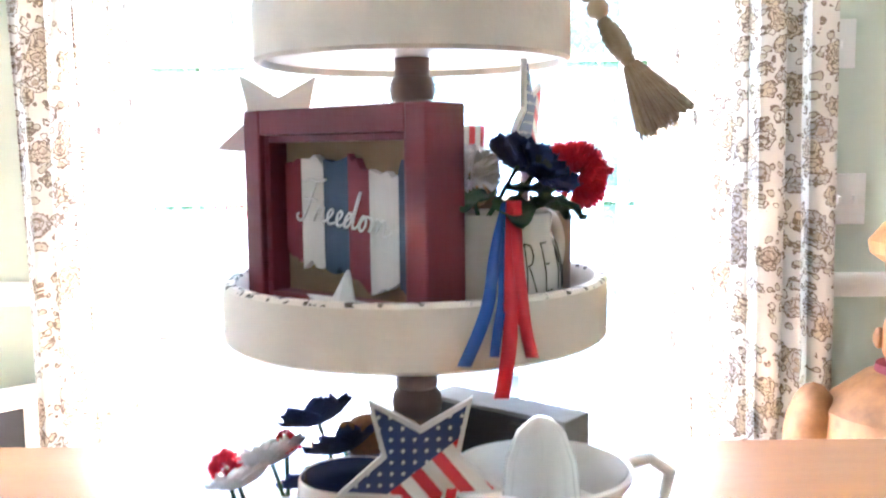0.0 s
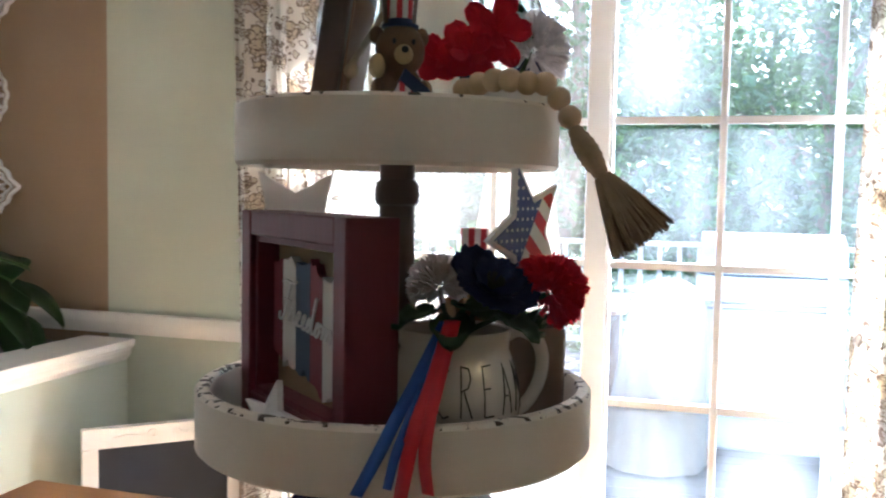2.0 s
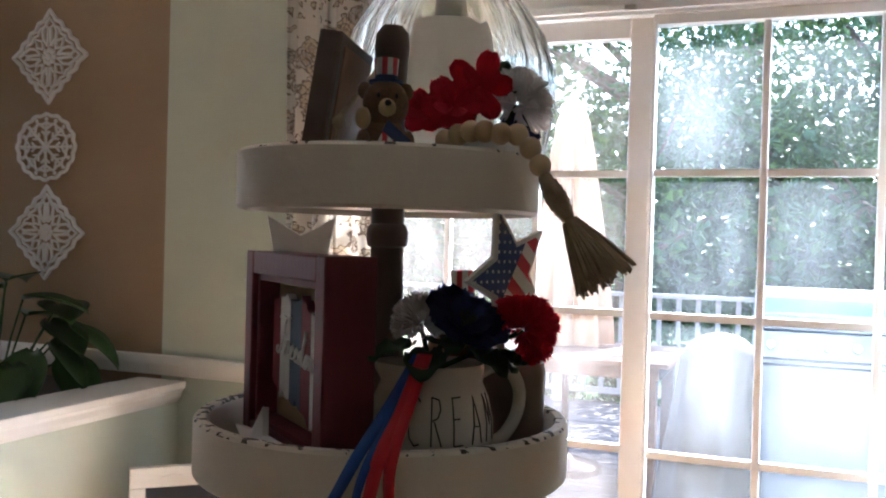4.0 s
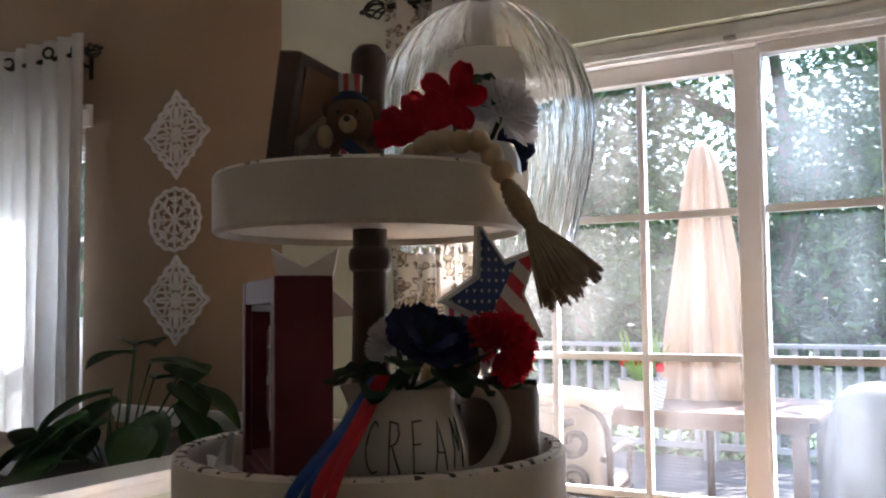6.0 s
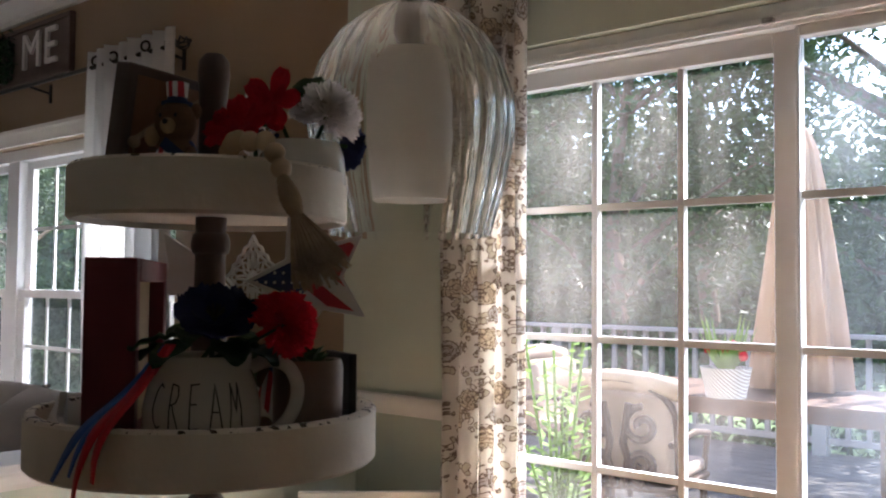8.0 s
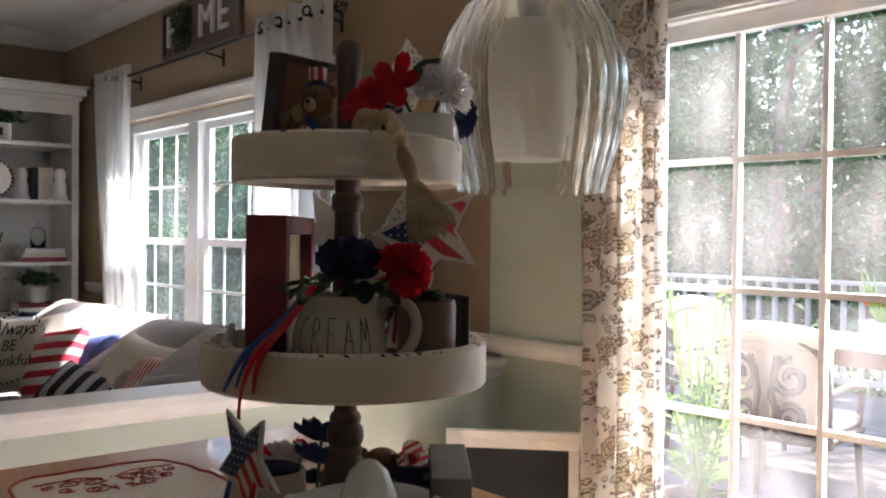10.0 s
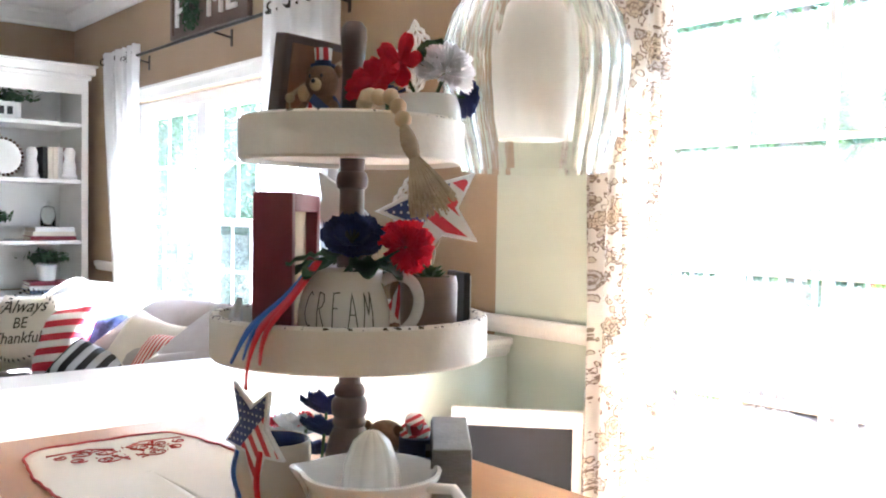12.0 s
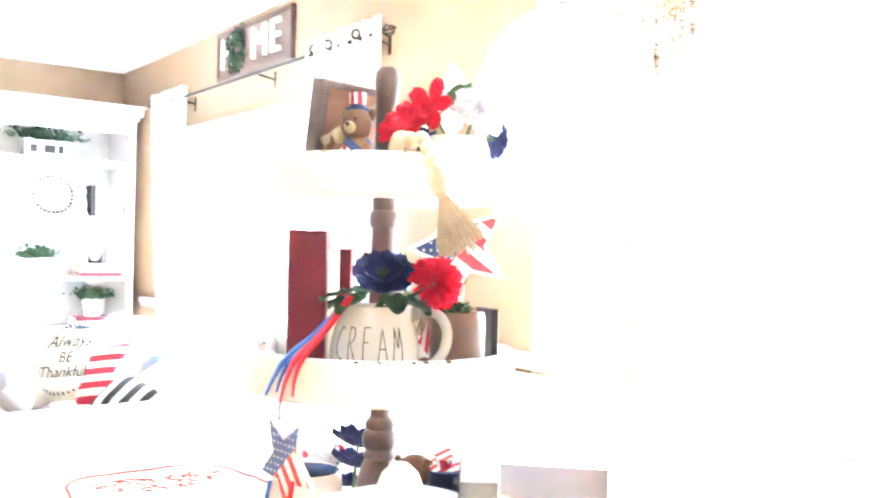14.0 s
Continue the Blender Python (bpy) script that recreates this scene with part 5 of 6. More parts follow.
st = Shape()
out = star_outline(0.032, 0.42, 84)
st.add([(x, -0.003, z) for x, z in out] + [(x, 0.003, z) for x, z in out] + [(0, -0.010, 0), (0, 0.010, 0)],
       [(i, (i + 1) % 10, 20) for i in range(10)] + [((i + 1) % 10 + 10, i + 10, 21) for i in range(10)] + [(i, i + 10, (i + 1) % 10 + 10, (i + 1) % 10) for i in range(10)])
solo("white_star", st, WHITEPAINT, "small white faceted star leaning on the shadow box", "star ornament", pose(-0.050, -0.1285, T2 + 0.0265, -10, 0, -22))

# ---- stars ----
def star_sign(name, label, at, r, turn, face, dowel=0.0):
    s = thing(name, label, "star ornament", at)
    part("cutout", Shape().prism(star_outline(r, 0.47, turn), -0.0025, 0.0025), WHITEPAINT, s, bevel=0.0006)
    if face:
        part("print", Shape().prism(star_outline(r * 0.88, 0.45, turn), -0.0034, -0.0027), face, s, "printed flag of dots and stripes")
    if dowel:
        part("dowel", Shape().tube([(0, 0.0052, -dowel), (0, 0.0052, 0.0)], 0.0025, 8), BEADWOOD, s)
    return s


star_sign("flag_star", "wooden star printed with a flag behind the pitcher", pose(0.1035, 0.041, 1.289, 0, 0, 74), 0.069, 39, FLAG_A, 1.289 - T2)
star_sign("plain_star", "plain white wooden star behind the shadow box", pose(-0.1275, 0.066, 1.292, 0, 0, 20), 0.061, 54, None, 1.292 - T2)

# ---- cream pitcher ----
pit = thing("pitcher", "glazed cream stoneware pitcher lettered cream", "pitcher", pose(0.0700, -0.0565, T2))
body = [(0, 0.002), (0.034, 0.0), (0.040, 0.003), (0.0478, 0.016), (0.0515, 0.034), (0.0512, 0.050), (0.0470, 0.068), (0.0420, 0.080), (0.0430, 0.0930), (0.0420, 0.0950), (0.0400, 0.0935), (0.0390, 0.080), (0.0440, 0.068), (0.0480, 0.050), (0.0485, 0.034), (0.044, 0.016), (0.0, 0.008)]
lip = lambda a, z: 1 + (0.16 * math.exp(-((a - radians(200)) / 0.35) ** 2) if z > 0.082 else 0.0)
part("body", Shape().lathe(body, 72, wobble=lip), PORCELAIN, pit)
ha = radians(47)
hp = [(0.042, 0.083), (0.058, 0.091), (0.076, 0.085), (0.085, 0.066), (0.081, 0.044), (0.067, 0.026), (0.0485, 0.022)]
pts = []
for (r0, z0), (r1, z1) in zip(hp, hp[1:]):
    for k in range(4):
        pts.append((r0 + (r1 - r0) * k / 4, z0 + (z1 - z0) * k / 4))
pts.append(hp[-1])
for _ in range(3):
    pts = [pts[0]] + [((a[0] + 2 * b[0] + c[0]) / 4, (a[1] + 2 * b[1] + c[1]) / 4) for a, b, c in zip(pts, pts[1:], pts[2:])] + [pts[-1]]
part("handle", Shape().tube([(r * math.cos(ha), r * math.sin(ha), z) for r, z in pts], 0.0062, 12, flat=0.75, up=(-math.sin(ha), math.cos(ha), 0)), PORCELAIN, pit)


def wall_radius(z):
    for (r0, z0), (r1, z1) in zip(body[1:9], body[2:9]):
        if z0 <= z <= z1:
            return r0 + (r1 - r0) * (z - z0) / (z1 - z0)
    return 0.05


STROKES = {"C": [[(0.9, 0.9), (0.6, 1.0), (0.25, 0.8), (0.1, 0.5), (0.25, 0.15), (0.6, 0.0), (0.95, 0.05)]],
           "R": [[(0.15, 0.0), (0.15, 1.0)], [(0.15, 1.0), (0.7, 0.95), (0.8, 0.75), (0.6, 0.58), (0.15, 0.52)], [(0.35, 0.52), (0.85, 0.0)]],
           "E": [[(0.15, 0.0), (0.15, 1.0)], [(0.15, 0.98), (0.85, 1.0)], [(0.15, 0.55), (0.65, 0.56)], [(0.15, 0.0), (0.85, 0.01)]],
           "A": [[(0.05, 0.0), (0.45, 1.0), (0.95, 0.0)], [(0.2, 0.38), (0.78, 0.36)]],
           "M": [[(0.0, 0.0), (0.2, 1.0), (0.5, 0.35), (0.85, 1.0), (1.0, 0.0)]]}
for k, ch in enumerate("CREAM"):
    s = Shape()
    for line in STROKES[ch]:
        pts = []
        for (a, b), (c, d) in zip(line, line[1:]):
            pts += [(a + (c - a) * q / 5, b + (d - b) * q / 5) for q in range(5)]
        pts.append(line[-1])
        p3 = []
        for u, v in pts:
            z = 0.036 + 0.037 * v
            r = wall_radius(z) + 0.0001
            a = radians(-43) + ((k - 2) * 0.0180 + (u - 0.5) * 0.0115) / 0.051
            p3.append((r * math.cos(a), r * math.sin(a), z))
        s.tube(p3, 0.0007, 5)
    part("letter", s, INK, pit, "thin black letter")


# ---- cloth flowers ----
def carnation(at, r, m, label, stem, count=150, seed=1):
    f = thing("cloth_flower", label, "flower", at, "cloth flowers")
    s = Shape()
    rng = random.Random(seed)
    for k in range(count):
        z = 1 - 1.35 * (k + 0.5) / count
        a = k * 2.39996 + rng.gauss(0, 0.1)
        q = math.sqrt(max(0, 1 - z * z))
        d = Vector((q * math.cos(a), q * math.sin(a), z)).normalized()
        w = d.cross(Vector((rng.gauss(0, 1), rng.gauss(0, 1), rng.gauss(0, 1)))).normalized()
        R = r * rng.uniform(0.86, 1.08)
        hw = r * rng.uniform(0.14, 0.22)
        n = d.cross(w) * r * 0.06
        tip = [d * R * (0.90 + 0.1 * (j % 2)) + w * hw * (j / 3 - 1) + n * (1 if j % 2 else -1) for j in range(7)]
        mid = [d * R * 0.62 + w * hw * 0.55 * (j / 3 - 1) + n * 0.4 * (1 if j % 2 else -1) for j in range(7)]
        s.add([d * R * 0.2] + mid + tip, [(0, 1 + j, 2 + j) for j in range(6)] + [(1 + j, 8 + j, 9 + j, 2 + j) for j in range(6)])
    part("bloom", s, m, f, smooth=False)
    part("stem", Shape().tube([(0, 0, 0), (0, 0, -0.2 * r), stem], 0.0022, 6), LEAFSILK, f)
    return f


def petal_flower(at, r, m, n, label, stem, cup=0.35, width=0.5, seed=1, centre=None, claw=False):
    f = thing("cloth_flower", label, "flower", at, "cloth flowers")
    rng = random.Random(seed)
    for layer, (cnt, sc, lift) in enumerate(((n, 1.0, cup), (max(3, n - 2), 0.62, cup + 0.45))):
        for k in range(cnt):
            a = 360 * k / cnt + 30 * layer + rng.gauss(0, 5)
            L, Wd = r * sc * rng.uniform(0.92, 1.08), r * width * sc

            def fn(u, v, L=L, Wd=Wd, lift=lift):
                b = 2 * v - 1
                w = Wd * (math.sin(math.pi * (0.06 + 0.84 * u ** 1.5)) ** 0.8 if claw else math.sin(math.pi * (0.12 + 0.80 * u)) ** 0.7)
                return u * L, b * w, lift * L * u ** 1.5 + 0.16 * Wd * b * b + 0.05 * L * math.sin(9 * b + 5 * u + layer) * u
            part("petal", Shape().sheet(fn, 6, 6), m, f, at=pose(0, 0, 0.001 * layer, 0, 0, a), solid=0.0005)
    if centre:
        cs = Shape()
        for k in range(14):
            a = k * 2.4
            cs.tube([(0, 0, 0), (0.10 * r * math.cos(a), 0.10 * r * math.sin(a), 0.25 * r), (0.22 * r * math.cos(a), 0.22 * r * math.sin(a), 0.42 * r)], 0.0008, 5)
        part("stamens", cs, centre, f)
    part("stem", Shape().tube([(0, 0, 0.001), stem], 0.0022, 6), LEAFSILK, f)
    return f


def cloth_leaf(at, L, W, label="dark green cloth leaf among the flowers"):
    def fn(u, v):
        b = 2 * v - 1
        return u * L, b * W * math.sin(math.pi * (0.06 + 0.94 * u)) ** 0.8, 0.25 * W * b * b - 0.3 * L * u * u + 0.002 * math.sin(20 * u)
    solo("cloth_leaf", Shape().sheet(fn, 8, 6), LEAFSILK, label, "leaf", at, "cloth leaves", solid=0.0006)


carnation(look((0.136, -0.022, 1.247), (0.090, -0.045, 1.215)), 0.0315, REDSILK, "ruffled red cloth carnation in the pitcher", (0.0, 0.010, -0.085), 170, 2)
carnation(pose(0.048, -0.030, 1.248, 8, -6, 0), 0.027, WHITESILK, "ruffled white cloth carnation in the pitcher", (0.006, 0.0, -0.060), 130, 3)
petal_flower(look((0.098, -0.066, 1.250), (0.070, -0.048, 1.210)), 0.034, BLUESILK, 8, "navy cloth anemone in the pitcher", (0.0, 0.0, -0.080), 0.30, 0.55, 4, INK)
petal_flower(pose(0.088, -0.032, 1.256, -22, 24, 0), 0.032, BLUESILK, 7, "navy cloth flower at the back of the pitcher", (-0.010, 0.0, -0.070), 0.35, 0.55, 9, INK)
for x, y, z, rz, ry, L in ((0.080, -0.090, 1.238, -75, 8, 0.046), (0.068, -0.092, 1.243, -125, 0, 0.042), (0.108, -0.072, 1.240, -20, 10, 0.042), (0.054, -0.080, 1.236, -150, 5, 0.045), (0.104, -0.050, 1.236, 20, 10, 0.04), (0.084, -0.080, 1.246, -50, -10, 0.045)):
    cloth_leaf(pose(x - 0.006, y + 0.014, z - 0.008, 0, ry, rz), L, 0.017)
    
# ribbons tied at the pitcher, hanging over the rim
def ribbon(pts, width, m, label, side=(1, 0.1, 0)):
    fine = [Vector(p) for p in pts]
    for _ in range(2):
        fine = [fine[0]] + [v for a, b in zip(fine, fine[1:]) for v in (a * 0.75 + b * 0.25, a * 0.25 + b * 0.75)] + [fine[-1]]
    s = Shape()
    sd = Vector(side).normalized() * width / 2
    v = []
    for i, p in enumerate(fine):
        tw = Matrix.Rotation(0.35 * math.sin(i * 0.25), 3, "Z")
        v += [p - tw @ sd, p + tw @ sd]
    s.add(v, [(2 * i, 2 * i + 1, 2 * i + 3, 2 * i + 2) for i in range(len(fine) - 1)])
    return solo("ribbon", s, m, label, "ribbon", group="ribbons on the pitcher", solid=0.0006)


T0 = (0.075, -0.097, 1.230)
ribbon([T0, (0.063, -0.122, 1.194), (0.058, -0.162, 1.1662), (0.051, -0.1715, 1.147), (0.039, -0.178, 1.122)], 0.010, BLUERIB, "narrow blue satin ribbon over the tray rim")
ribbon([(0.077, -0.097, 1.230), (0.069, -0.126, 1.188), (0.067, -0.1605, 1.1665), (0.063, -0.170, 1.148), (0.060, -0.175, 1.128)], 0.007, BLUERIB, "short blue satin ribbon over the tray rim")
ribbon([(0.079, -0.097, 1.231), (0.075, -0.126, 1.192), (0.073, -0.1585, 1.1675), (0.072, -0.1695, 1.146), (0.069, -0.175, 1.122), (0.065, -0.174, 1.098)], 0.0105, REDRIB, "long red satin ribbon hanging over the tray rim")
ribbon([(0.081, -0.096, 1.231), (0.080, -0.126, 1.194), (0.081, -0.155, 1.1675), (0.082, -0.1655, 1.147), (0.087, -0.170, 1.126)], 0.009, REDRIB, "short red satin ribbon over the tray rim")

# ---- small things behind the pitcher ----
cup = thing("brown_pot", "brown pot with a small green succulent on the tray", "pot", pose(0.108, 0.034, T2))
part("pot", Shape().lathe([(0, 0), (0.027, 0), (0.032, 0.01), (0.033, 0.080), (0.031, 0.088), (0.028, 0.086), (0.027, 0.065), (0, 0.065)], 36), mat("brown glazed pot", (0.20, 0.135, 0.105), 0.4, var=0.2, scale=25, bump=0.1), cup)
for k in range(40):
    a, t = k * 2.4, 0.25 + 0.6 * (k / 40)
    L = 0.030 * (1.1 - 0.4 * k / 40)
    c = Vector((0, 0, 0.070 + 0.0005 * k))
    e = c + Vector((L * math.cos(a) * math.cos(t), L * math.sin(a) * math.cos(t), L * math.sin(t) * 0.8))
    sd, up = Vector((-math.sin(a), math.cos(a), 0)) * 0.006, Vector((0, 0, 0.002))
    m = (c + e) / 2
    part("succulent_leaf", Shape().add([c, m + sd + up, e, m - sd + up, m - up * 2], [(0, 1, 2, 3), (0, 4, 1), (1, 4, 2), (2, 4, 3), (3, 4, 0)]), PLANTLEAF, cup, smooth=False)
mb = thing("mini_board", "small black-edged board with a white face", "sign", pose(0.086, 0.098, T2, 0, 0, 158))
part("panel", Shape().box(-0.032, 0.032, -0.004, 0.004, 0, 0.090), INK, mb, bevel=0.001)
part("face", Shape().box(-0.029, 0.029, -0.0056, -0.0046, 0.004, 0.086), WHITEPAINT, mb)


def bear(at, label, scale=1.0, crown=3, tall=1.0):
    """Little seated resin bear, one mesh."""
    s = Shape()
    s.ball((0, 0, 0.038), (0.028, 0.023, 0.034), 18, 0)
    s.ball((0, -0.003, 0.080), (0.0265, 0.023, 0.0215), 20, 0)
    for x in (-1, 1):
        s.ball((0.024 * x, 0.004, 0.092), (0.0080, 0.005, 0.0080), 10, 0)
        s.ball((0.018 * x, -0.026, 0.010), (0.011, 0.015, 0.010), 12, 0)
        s.ball((0.025 * x, -0.012, 0.046), (0.008, 0.014, 0.011), 12, 0)
        s.ball((0.010 * x, -0.0245, 0.085), (0.0022, 0.0018, 0.0024), 8, 4)
    s.ball((-0.026, -0.014, 0.066), (0.009, 0.010, 0.010), 12, 1)
    s.ball((0, -0.024, 0.075), (0.010, 0.009, 0.008), 12, 1)
    s.ball((0, -0.032, 0.078), (0.004, 0.003, 0.003), 8, 4)
    s.ball((0, 0.003, 0.044), (0.0288, 0.0225, 0.026), 16, 2)
    shield = Shape().box(-0.015, 0.015, -0.003, 0.003, -0.018, 0.006)
    s.add(shield.v, shield.f, 3 if crown == 3 else 2, pose(0.004, -0.033, 0.040, -18, 32, 0))
    union = Shape().box(-0.0155, 0.0155, -0.0035, 0.0035, 0.006, 0.018)
    s.add(union.v, union.f, 2, pose(0.004, -0.033, 0.040, -18, 32, 0))
    if crown:
        s.lathe([(0, 0.098), (0.0195, 0.098), (0.0195, 0.1005), (0.0128, 0.101), (0.0128, 0.105), (0, 0.105)], 20, 2)
        s.lathe([(0.0126, 0.1045), (0.0142, 0.1195), (0, 0.120)], 20, crown)
    return solo("bear_figurine", s, [FUR, MUZZLE, DENIM, HATSTRIPE, INK], label, "figurine", at @ Matrix.Diagonal((scale, scale, scale * tall, 1)), "bear figurines")


bear(pose(0.052, 0.062, T2, 0, 0, 15), "brown resin bear in a navy top hat behind the pitcher", 0.90, 3, 1.55)

# ---- upper tier ----
blk = thing("wooden_block", "dark wooden plaque with a rope hanger on the upper tier", "wooden block", pose(-0.0430, -0.044, T3 + 0.0016, 8.5, 0, 102))
part("slab", Shape().box(-0.053, 0.053, -0.010, 0.010, 0, 0.134), STAIN, blk, bevel=0.002)
part("inset", Shape().box(-0.043, 0.043, -0.0116, -0.0102, 0.010, 0.124), mat("walnut inset", (0.24, 0.115, 0.055), 0.5, var=0.3, scale=20, bump=0.2, stretch=(1, 1, 0.2)), blk, "redder wooden inset panel")
part("rope", Shape().tube([(-0.044, -0.015, 0.062), (-0.015, -0.018, 0.085), (0.02, -0.018, 0.105), (0.050, -0.016, 0.122)], 0.0028, 7).tube([(-0.044, -0.015, 0.062), (-0.040, -0.017, 0.04), (-0.046, -0.016, 0.022)], 0.0026, 7).ball((-0.044, -0.017, 0.061), 0.006, 10), JUTE, blk, "knotted jute rope")
bear(pose(0.021, -0.056, T3, 0, 0, 30), "brown resin bear in a striped top hat holding a flag", 0.74, 3, 1.3)
bowl = thing("white_bowl", "small white rounded bowl holding cloth flowers", "bowl", pose(0.078, 0.050, T3))
part("bowl", Shape().lathe([(0, 0.002), (0.026, 0), (0.036, 0.008), (0.043, 0.028), (0.041, 0.052), (0.036, 0.066), (0.034, 0.066), (0.038, 0.050), (0.040, 0.028), (0.030, 0.010), (0, 0.008)], 48), CHINA, bowl)
petal_flower(look((0.064, -0.010, 1.436), (0.045, 0.040, 1.415)), 0.028, REDSILK, 6, "red cloth hibiscus on the upper tier", (0.0, 0.02, -0.040), 0.14, 0.40, 21, claw=True)
petal_flower(look((0.082, 0.008, 1.456), (0.055, 0.060, 1.443)), 0.031, REDSILK, 5, "red cloth hibiscus with upright petals", (0.0, -0.02, -0.045), 0.12, 0.34, 22, claw=True)
petal_flower(look((0.040, -0.016, 1.430), (0.034, 0.020, 1.415)), 0.023, REDSILK, 6, "small red cloth hibiscus by the post", (0.0, 0.03, -0.030), 0.18, 0.40, 23, claw=True)
carnation(look((0.100, 0.060, 1.447), (0.080, 0.052, 1.40)), 0.036, WHITESILK, "ruffled white cloth flower in the white bowl", (0.0, 0.0, -0.06), 120, 24)
petal_flower(look((0.084, 0.104, 1.425), (0.074, 0.062, 1.425)), 0.026, BLUESILK, 6, "navy cloth flower drooping over the bowl", (0.0, 0.0, -0.06), 0.15, 0.46, 25, claw=True)
petal_flower(pose(0.052, 0.012, 1.420, 10, 10, 0), 0.022, BLUESILK, 6, "small navy cloth flower low among the red ones", (0.0, 0.0, -0.050), 0.3, 0.5, 26)
cloth_leaf(look((0.092, 0.036, 1.452), (0.070, 0.02, 1.38)) @ pose(0, 0, 0, 0, -70, 0), 0.045, 0.018)

gar = thing("bead_garland", "raw wooden bead garland with a jute tassel over the rim", "garland", pose(0, 0, 0))
for p in ((0.066, -0.030, 1.4050), (0.080, -0.037, 1.4085), (0.094, -0.045, 1.4100), (0.108, -0.051, 1.4090), (0.121, -0.049, 1.4070), (0.133, -0.042, 1.4070), (0.1435, -0.040, 1.3960), (0.1520, -0.040, 1.3820)):
    part("bead", Shape().ball((0, 0, 0), 0.0092, 16), BEADWOOD, gar, at=pose(*p))
kn = Shape()
A, Bq = Vector((0.155, -0.041, 1.3740)), Vector((0.178, -0.043, 1.3380))
kn.tube([A + (Bq - A) * (k / 14) for k in range(15)], [0.0045 + 0.0042 * math.sin(math.pi * k / 14) + 0.0009 * (k % 2) for k in range(15)], 12)
part("knot", kn, JUTE, gar, "wrapped jute knot")
tas = Shape()
rng = random.Random(31)
axis = (Vector((0.207, -0.044, 1.296)) - Bq).normalized()
for k in range(170):
    a, q = rng.uniform(0, 6.28), math.sqrt(rng.random())
    s1 = axis.cross(Vector((0, 1, 0))).normalized()
    s2 = axis.cross(s1)
    off = s1 * math.cos(a) * q + s2 * math.sin(a) * q
    L = rng.uniform(0.048, 0.058)
    tas.tube([Bq + off * 0.006, Bq + axis * L * 0.5 + off * 0.0165, Bq + axis * L + off * 0.026 - Vector((0, 0, 0.002))], 0.0011, 5)
part("tassel", tas, JUTE, gar, "splayed jute tassel")

# ---- at the foot of the tray ----
mug = thing("mug", "cream mug with a navy glazed inside", "mug", pose(-0.050, -0.076, TZ + 0.0035) @ Matrix.Diagonal((1.09, 1.09, 1, 1)))
part("body", Shape().lathe([(0, 0), (0.036, 0), (0.041, 0.006), (0.042, 0.085), (0.0405, 0.100), (0.0395, 0.1015), (0.0385, 0.100)], 48), PORCELAIN, mug)
part("lining", Shape().lathe([(0.0385, 0.1005), (0.0375, 0.085), (0.037, 0.02), (0, 0.018)], 48), NAVY, mug, "navy glaze inside", solid=0.001)
part("handle", Shape().tube([(-0.040, 0, 0.078), (-0.060, 0, 0.078), (-0.068, 0, 0.055), (-0.060, 0, 0.030), (-0.040, 0, 0.022)], 0.005, 9, up=(0, 1, 0)), PORCELAIN, mug)
tag = star_sign("star_tag", "star tag printed with a flag tied on with ribbons", pose(0.007, -0.1330, 1.036, 3, 0, 2), 0.066, 54, FLAG_B)
ribbon([(0.030, -0.137, 1.020), (0.022, -0.139, 0.98), (0.030, -0.135, 0.95), (0.034, -0.138, 0.912)], 0.008, REDRIB, "red satin ribbon below the star tag")
ribbon([(-0.024, -0.137, 1.010), (-0.034, -0.139, 0.98), (-0.012, -0.136, 0.95), (-0.020, -0.14, 0.912)], 0.007, BLUERIB, "blue satin ribbon below the star tag")

jui = thing("citrus_juicer", "white china citrus juicer with a fluted cone", "juicer", pose(0.106, -0.042, TZ))
dish = [(0, 0.0), (0.045, 0.0), (0.05, 0.005), (0.062, 0.045), (0.070, 0.082), (0.077, 0.092), (0.0775, 0.096), (0.073, 0.097), (0.066, 0.086), (0.058, 0.060), (0.0, 0.050)]
spout = lambda a, z: 1 + (0.20 * math.exp(-((a - radians(222)) / 0.20) ** 2) if z > 0.08 else 0.0)
part("dish", Shape().lathe(dish, 96, wobble=spout), CHINA, jui)
flute = lambda a, z: 1 + 0.055 * abs(math.sin(6 * a)) - 0.02
part("cone", Shape().lathe([(0.032, 0.052), (0.0325, 0.075), (0.029, 0.105), (0.020, 0.128), (0.008, 0.139), (0.0, 0.1405)], 96, wobble=flute), CHINA, jui, "fluted reamer cone")
part("handle", Shape().tube([(0.074 * math.cos(0.35), 0.074 * math.sin(0.35), 0.088), (0.10, 0.034, 0.092), (0.118, 0.036, 0.078), (0.112, 0.034, 0.052), (0.066, 0.026, 0.046)], 0.006, 10, up=(-0.34, 0.94, 0)), CHINA, jui)

gb = thing("wooden_crate_block", "grey weathered wooden box sign on the table", "wooden block", pose(0.084, 0.091, TZ, 0, 0, 141))
part("box", Shape().box(-0.083, 0.083, -0.0225, 0.0225, 0, 0.115), GREYWOOD, gb, bevel=0.0015)
part("face", Shape().box(-0.080, 0.080, 0.0227, 0.0240, 0.004, 0.111), SLATE, gb, "dark painted face")
part("clasp", Shape().box(-0.055, -0.025, 0.0242, 0.030, 0.098, 0.106), INK, gb)

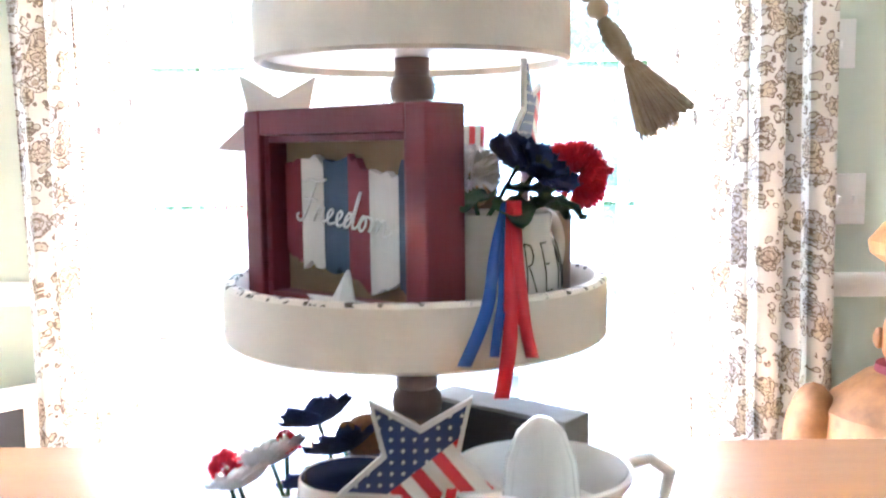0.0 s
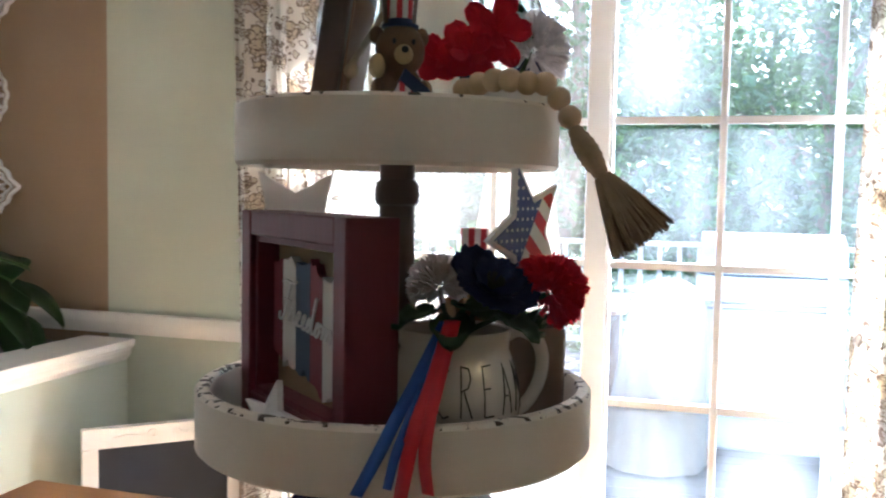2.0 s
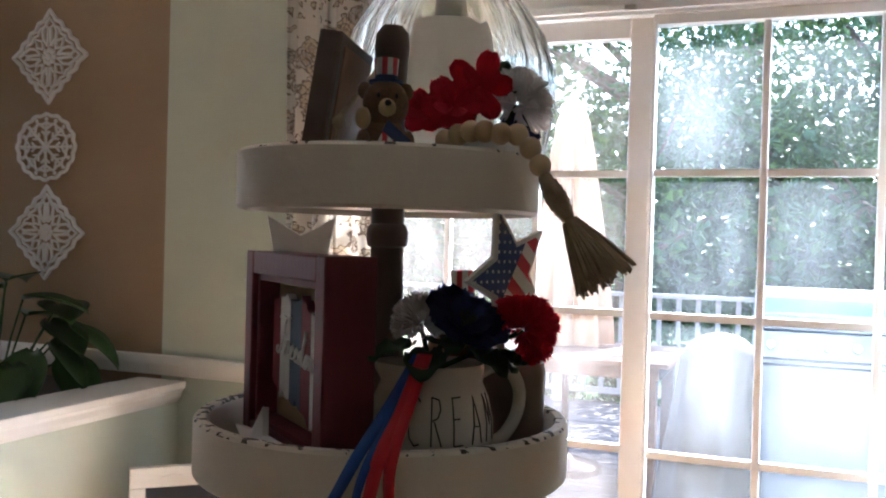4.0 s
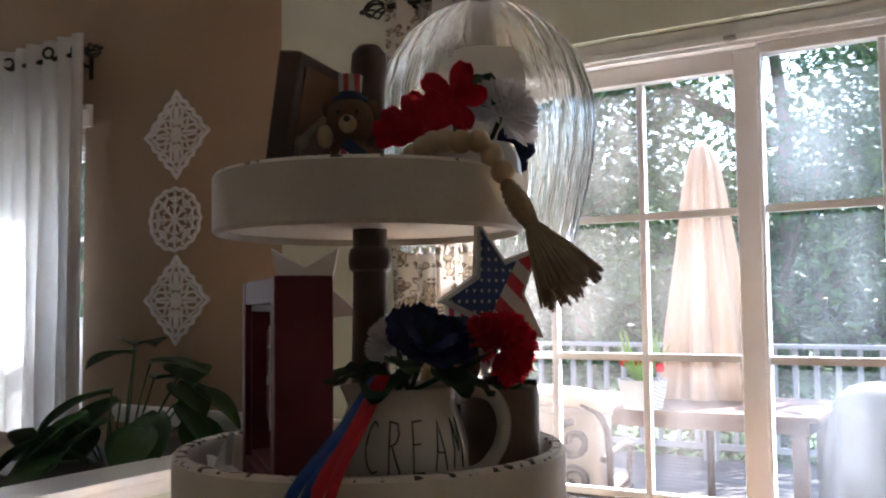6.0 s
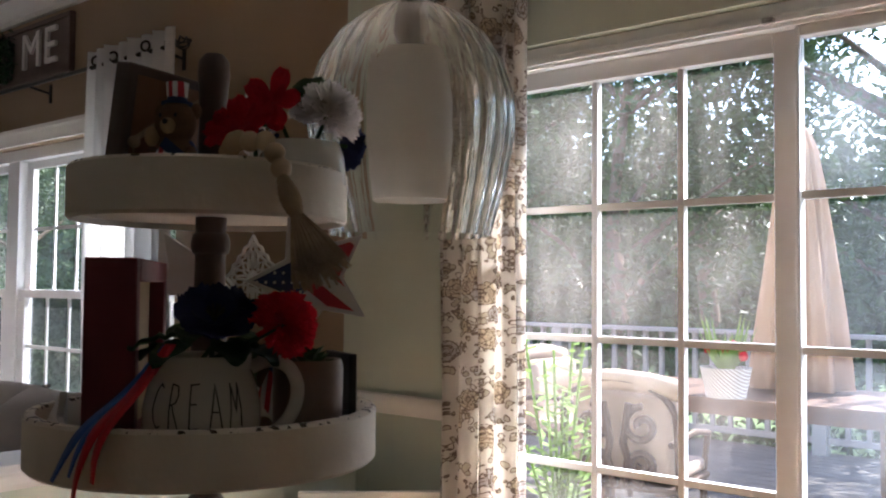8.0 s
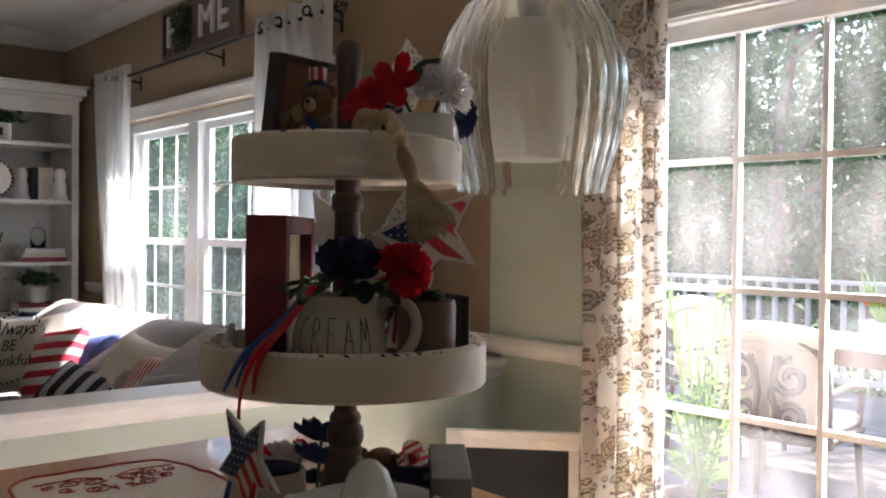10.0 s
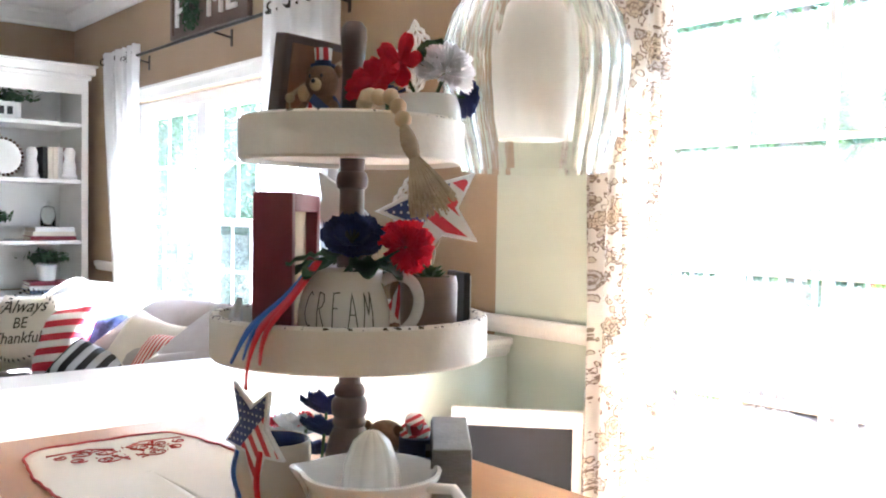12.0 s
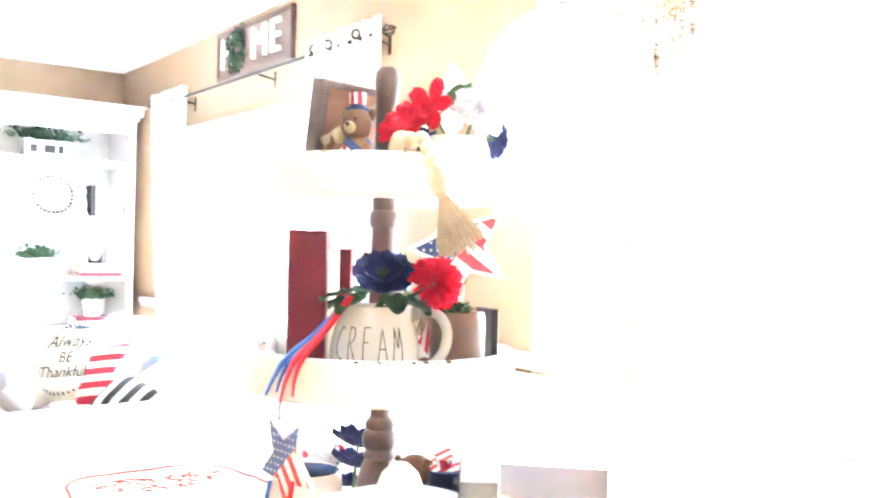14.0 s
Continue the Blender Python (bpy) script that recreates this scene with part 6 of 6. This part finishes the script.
bear(pose(-0.052, 0.092, TZ, 0, 0, 200), "brown resin bear at the foot of the post", 1.02, False)
solo("hat_ornament", Shape().lathe([(0, 0), (0.020, 0), (0.020, 0.003), (0.011, 0.004), (0.013, 0.022), (0, 0.022)], 24), [HATSTRIPE], "tiny striped top hat on the bear's arm", "hat", pose(-0.012, 0.112, TZ + 0.093, 20, 24, 0))
solo("jar_support", Shape().lathe([(0, 0), (0.024, 0), (0.024, 0.088), (0, 0.09)], 24), DENIM, "small navy jar beneath the tiny hat", "jar", pose(-0.010, 0.114, TZ))
for x, y, z, m, r, lab in ((-0.132, 0.004, 0.990, WHITESILK, 0.034, "white cloth flower at the foot of the tray"), (-0.158, -0.014, 0.975, WHITESILK, 0.028, "small white cloth flower at the foot of the tray"),
                           (-0.092, 0.026, 1.020, BLUESILK, 0.036, "navy cloth flower at the foot of the tray"), (-0.066, 0.006, 1.000, BLUESILK, 0.034, "navy cloth flower against the post"), (-0.100, 0.006, 0.968, BLUESILK, 0.028, "low navy cloth flower on the table")):
    petal_flower(pose(x, y, z, -25, -20, 40 * r), r, m, 6, lab, (0.004, 0.010, -(z - TZ) * 1.0), 0.35, 0.5, int(1000 * abs(x)))
carnation(pose(-0.172, -0.004, 0.990), 0.017, REDSILK, "small red cloth flower at the foot of the tray", (0.02, 0.0, -0.082), 70, 41)
carnation(pose(-0.120, 0.012, 1.006), 0.014, REDSILK, "tiny red cloth flower among white ones", (0.0, 0.0, -0.099), 60, 42)

# ---- pendant lamp ----
lamp = thing("pendant_lamp", "ribbed clear glass pendant with a frosted inner shade", "pendant lamp", pose(-0.111, 0.423, 0))
outer = [(0.021, 1.691), (0.037, 1.687), (0.073, 1.670), (0.106, 1.641), (0.131, 1.601), (0.1445, 1.557), (0.147, 1.519), (0.142, 1.475), (0.132, 1.425), (0.119, 1.378), (0.113, 1.354)]
inner = [(r - 0.0035, z - (0.0025 if z > 1.6 else 0)) for r, z in reversed(outer)]
rib = lambda a, z: 1 + 0.022 * math.cos(28 * a + 9 * (z - 1.5)) * min(1, (1.69 - z) / 0.05)
bell = part("shade", Shape().lathe(outer + inner, 224, wobble=rib, close=True), LAMPGLASS, lamp, "ribbed clear glass bell")
bell.visible_shadow = False
part("inner_shade", Shape().lathe([(0.020, 1.624), (0.049, 1.620), (0.058, 1.603), (0.0640, 1.552), (0.0652, 1.50), (0.0615, 1.445), (0.0560, 1.405), (0.0540, 1.405), (0.0595, 1.445), (0.0632, 1.50), (0.0620, 1.552), (0.056, 1.602), (0.020, 1.620)], 64), FROST, lamp, "frosted white glass cylinder")
part("socket", Shape().lathe([(0, 1.625), (0.022, 1.6255), (0.023, 1.660), (0.019, 1.682), (0.019, 1.694), (0, 1.694)], 28), NICKEL, lamp)
part("ball", Shape().lathe([(0, 1.6945), (0.012, 1.695), (0.0135, 1.700), (0.020, 1.709), (0.0215, 1.718), (0.018, 1.729), (0.010, 1.735), (0.012, 1.739), (0.006, 1.744), (0, 1.744)], 28), NICKEL, lamp)
part("cord", Shape().tube([(0, 0, 1.742), (0, 0, CZ - 0.02)], 0.0035, 8), NICKEL, lamp)
part("canopy", Shape().lathe([(0, CZ - 0.03), (0.05, CZ - 0.025), (0.06, CZ - 0.001), (0, CZ - 0.001)], 28), NICKEL, lamp)

# ---- by the wall ----
cb = thing("chalkboard", "white distressed frame around a dark chalkboard", "chalkboard", pose(-1.345, 1.63, 0.0, 0, 0, 43))
part("slate", Shape().box(-0.20, 0.20, -0.006, 0.006, 0.05, 0.545), SLATE, cb)
for x0, x1, z0, z1 in ((-0.237, 0.237, 0.545, 0.607), (-0.237, 0.237, 0.0, 0.055), (-0.237, -0.19, 0.055, 0.545), (0.19, 0.237, 0.055, 0.545)):
    part("rail", Shape().box(x0, x1, -0.016, 0.012, z0, z1), TRIM, cb, "chipped white frame rail", bevel=0.003)
for s in (-1, 1):
    part("carving", Shape().tube([(x * s, -0.018, 0.578 + z) for x, _, z in spiral(0.035, 0.0, 0.016, 1.2, 0.0, 1)], 0.0022, 5, up=(0, 1, 0)), TRIM, cb)
    part("carving", Shape().tube([(0.06 * s, -0.018, 0.575), (0.11 * s, -0.018, 0.583), (0.15 * s, -0.018, 0.575)], 0.0022, 5), TRIM, cb)

chef = Shape()
chef.lathe([(0, 0), (0.20, 0), (0.22, 0.05), (0.20, 0.25), (0.26, 0.42), (0.235, 0.56), (0.13, 0.645), (0.07, 0.665), (0, 0.67)], 40)
chef.ball((0, -0.01, 0.735), (0.092, 0.095, 0.105), 26)
for s in (-1, 1):
    chef.ball((0.25 * s, -0.03, 0.46), (0.075, 0.085, 0.16), 18)
    chef.ball((0.19 * s, -0.16, 0.36), (0.085, 0.075, 0.06), 18)
    chef.ball((0.095 * s, -0.005, 0.735), (0.016, 0.02, 0.028), 10)
chef.lathe([(0, 0.80), (0.080, 0.80), (0.082, 0.835), (0.078, 0.84), (0.085, 0.92), (0.12, 0.945), (0.125, 0.975), (0.09, 1.02), (0, 1.04)], 40, wobble=lambda a, z: 1 + (0.05 * math.sin(5 * a) if z > 0.84 else 0))
chef.lathe([(0.075, 0.640), (0.105, 0.648), (0.10, 0.672), (0.07, 0.676)], 30, 1)
for k in range(4):
    chef.ball((0.05, -0.255 + 0.03 * k * (k > 2), 0.60 - 0.075 * k), 0.012, 10, 2)
solo("statue", chef, [TANRESIN, MAROON, STAIN], "tan carved resin statue with a tall hat by the wall", "statue", pose(1.235, 1.50, 0, 0, 0, -18) @ Matrix.Diagonal((1, 1, 1.05, 1)))
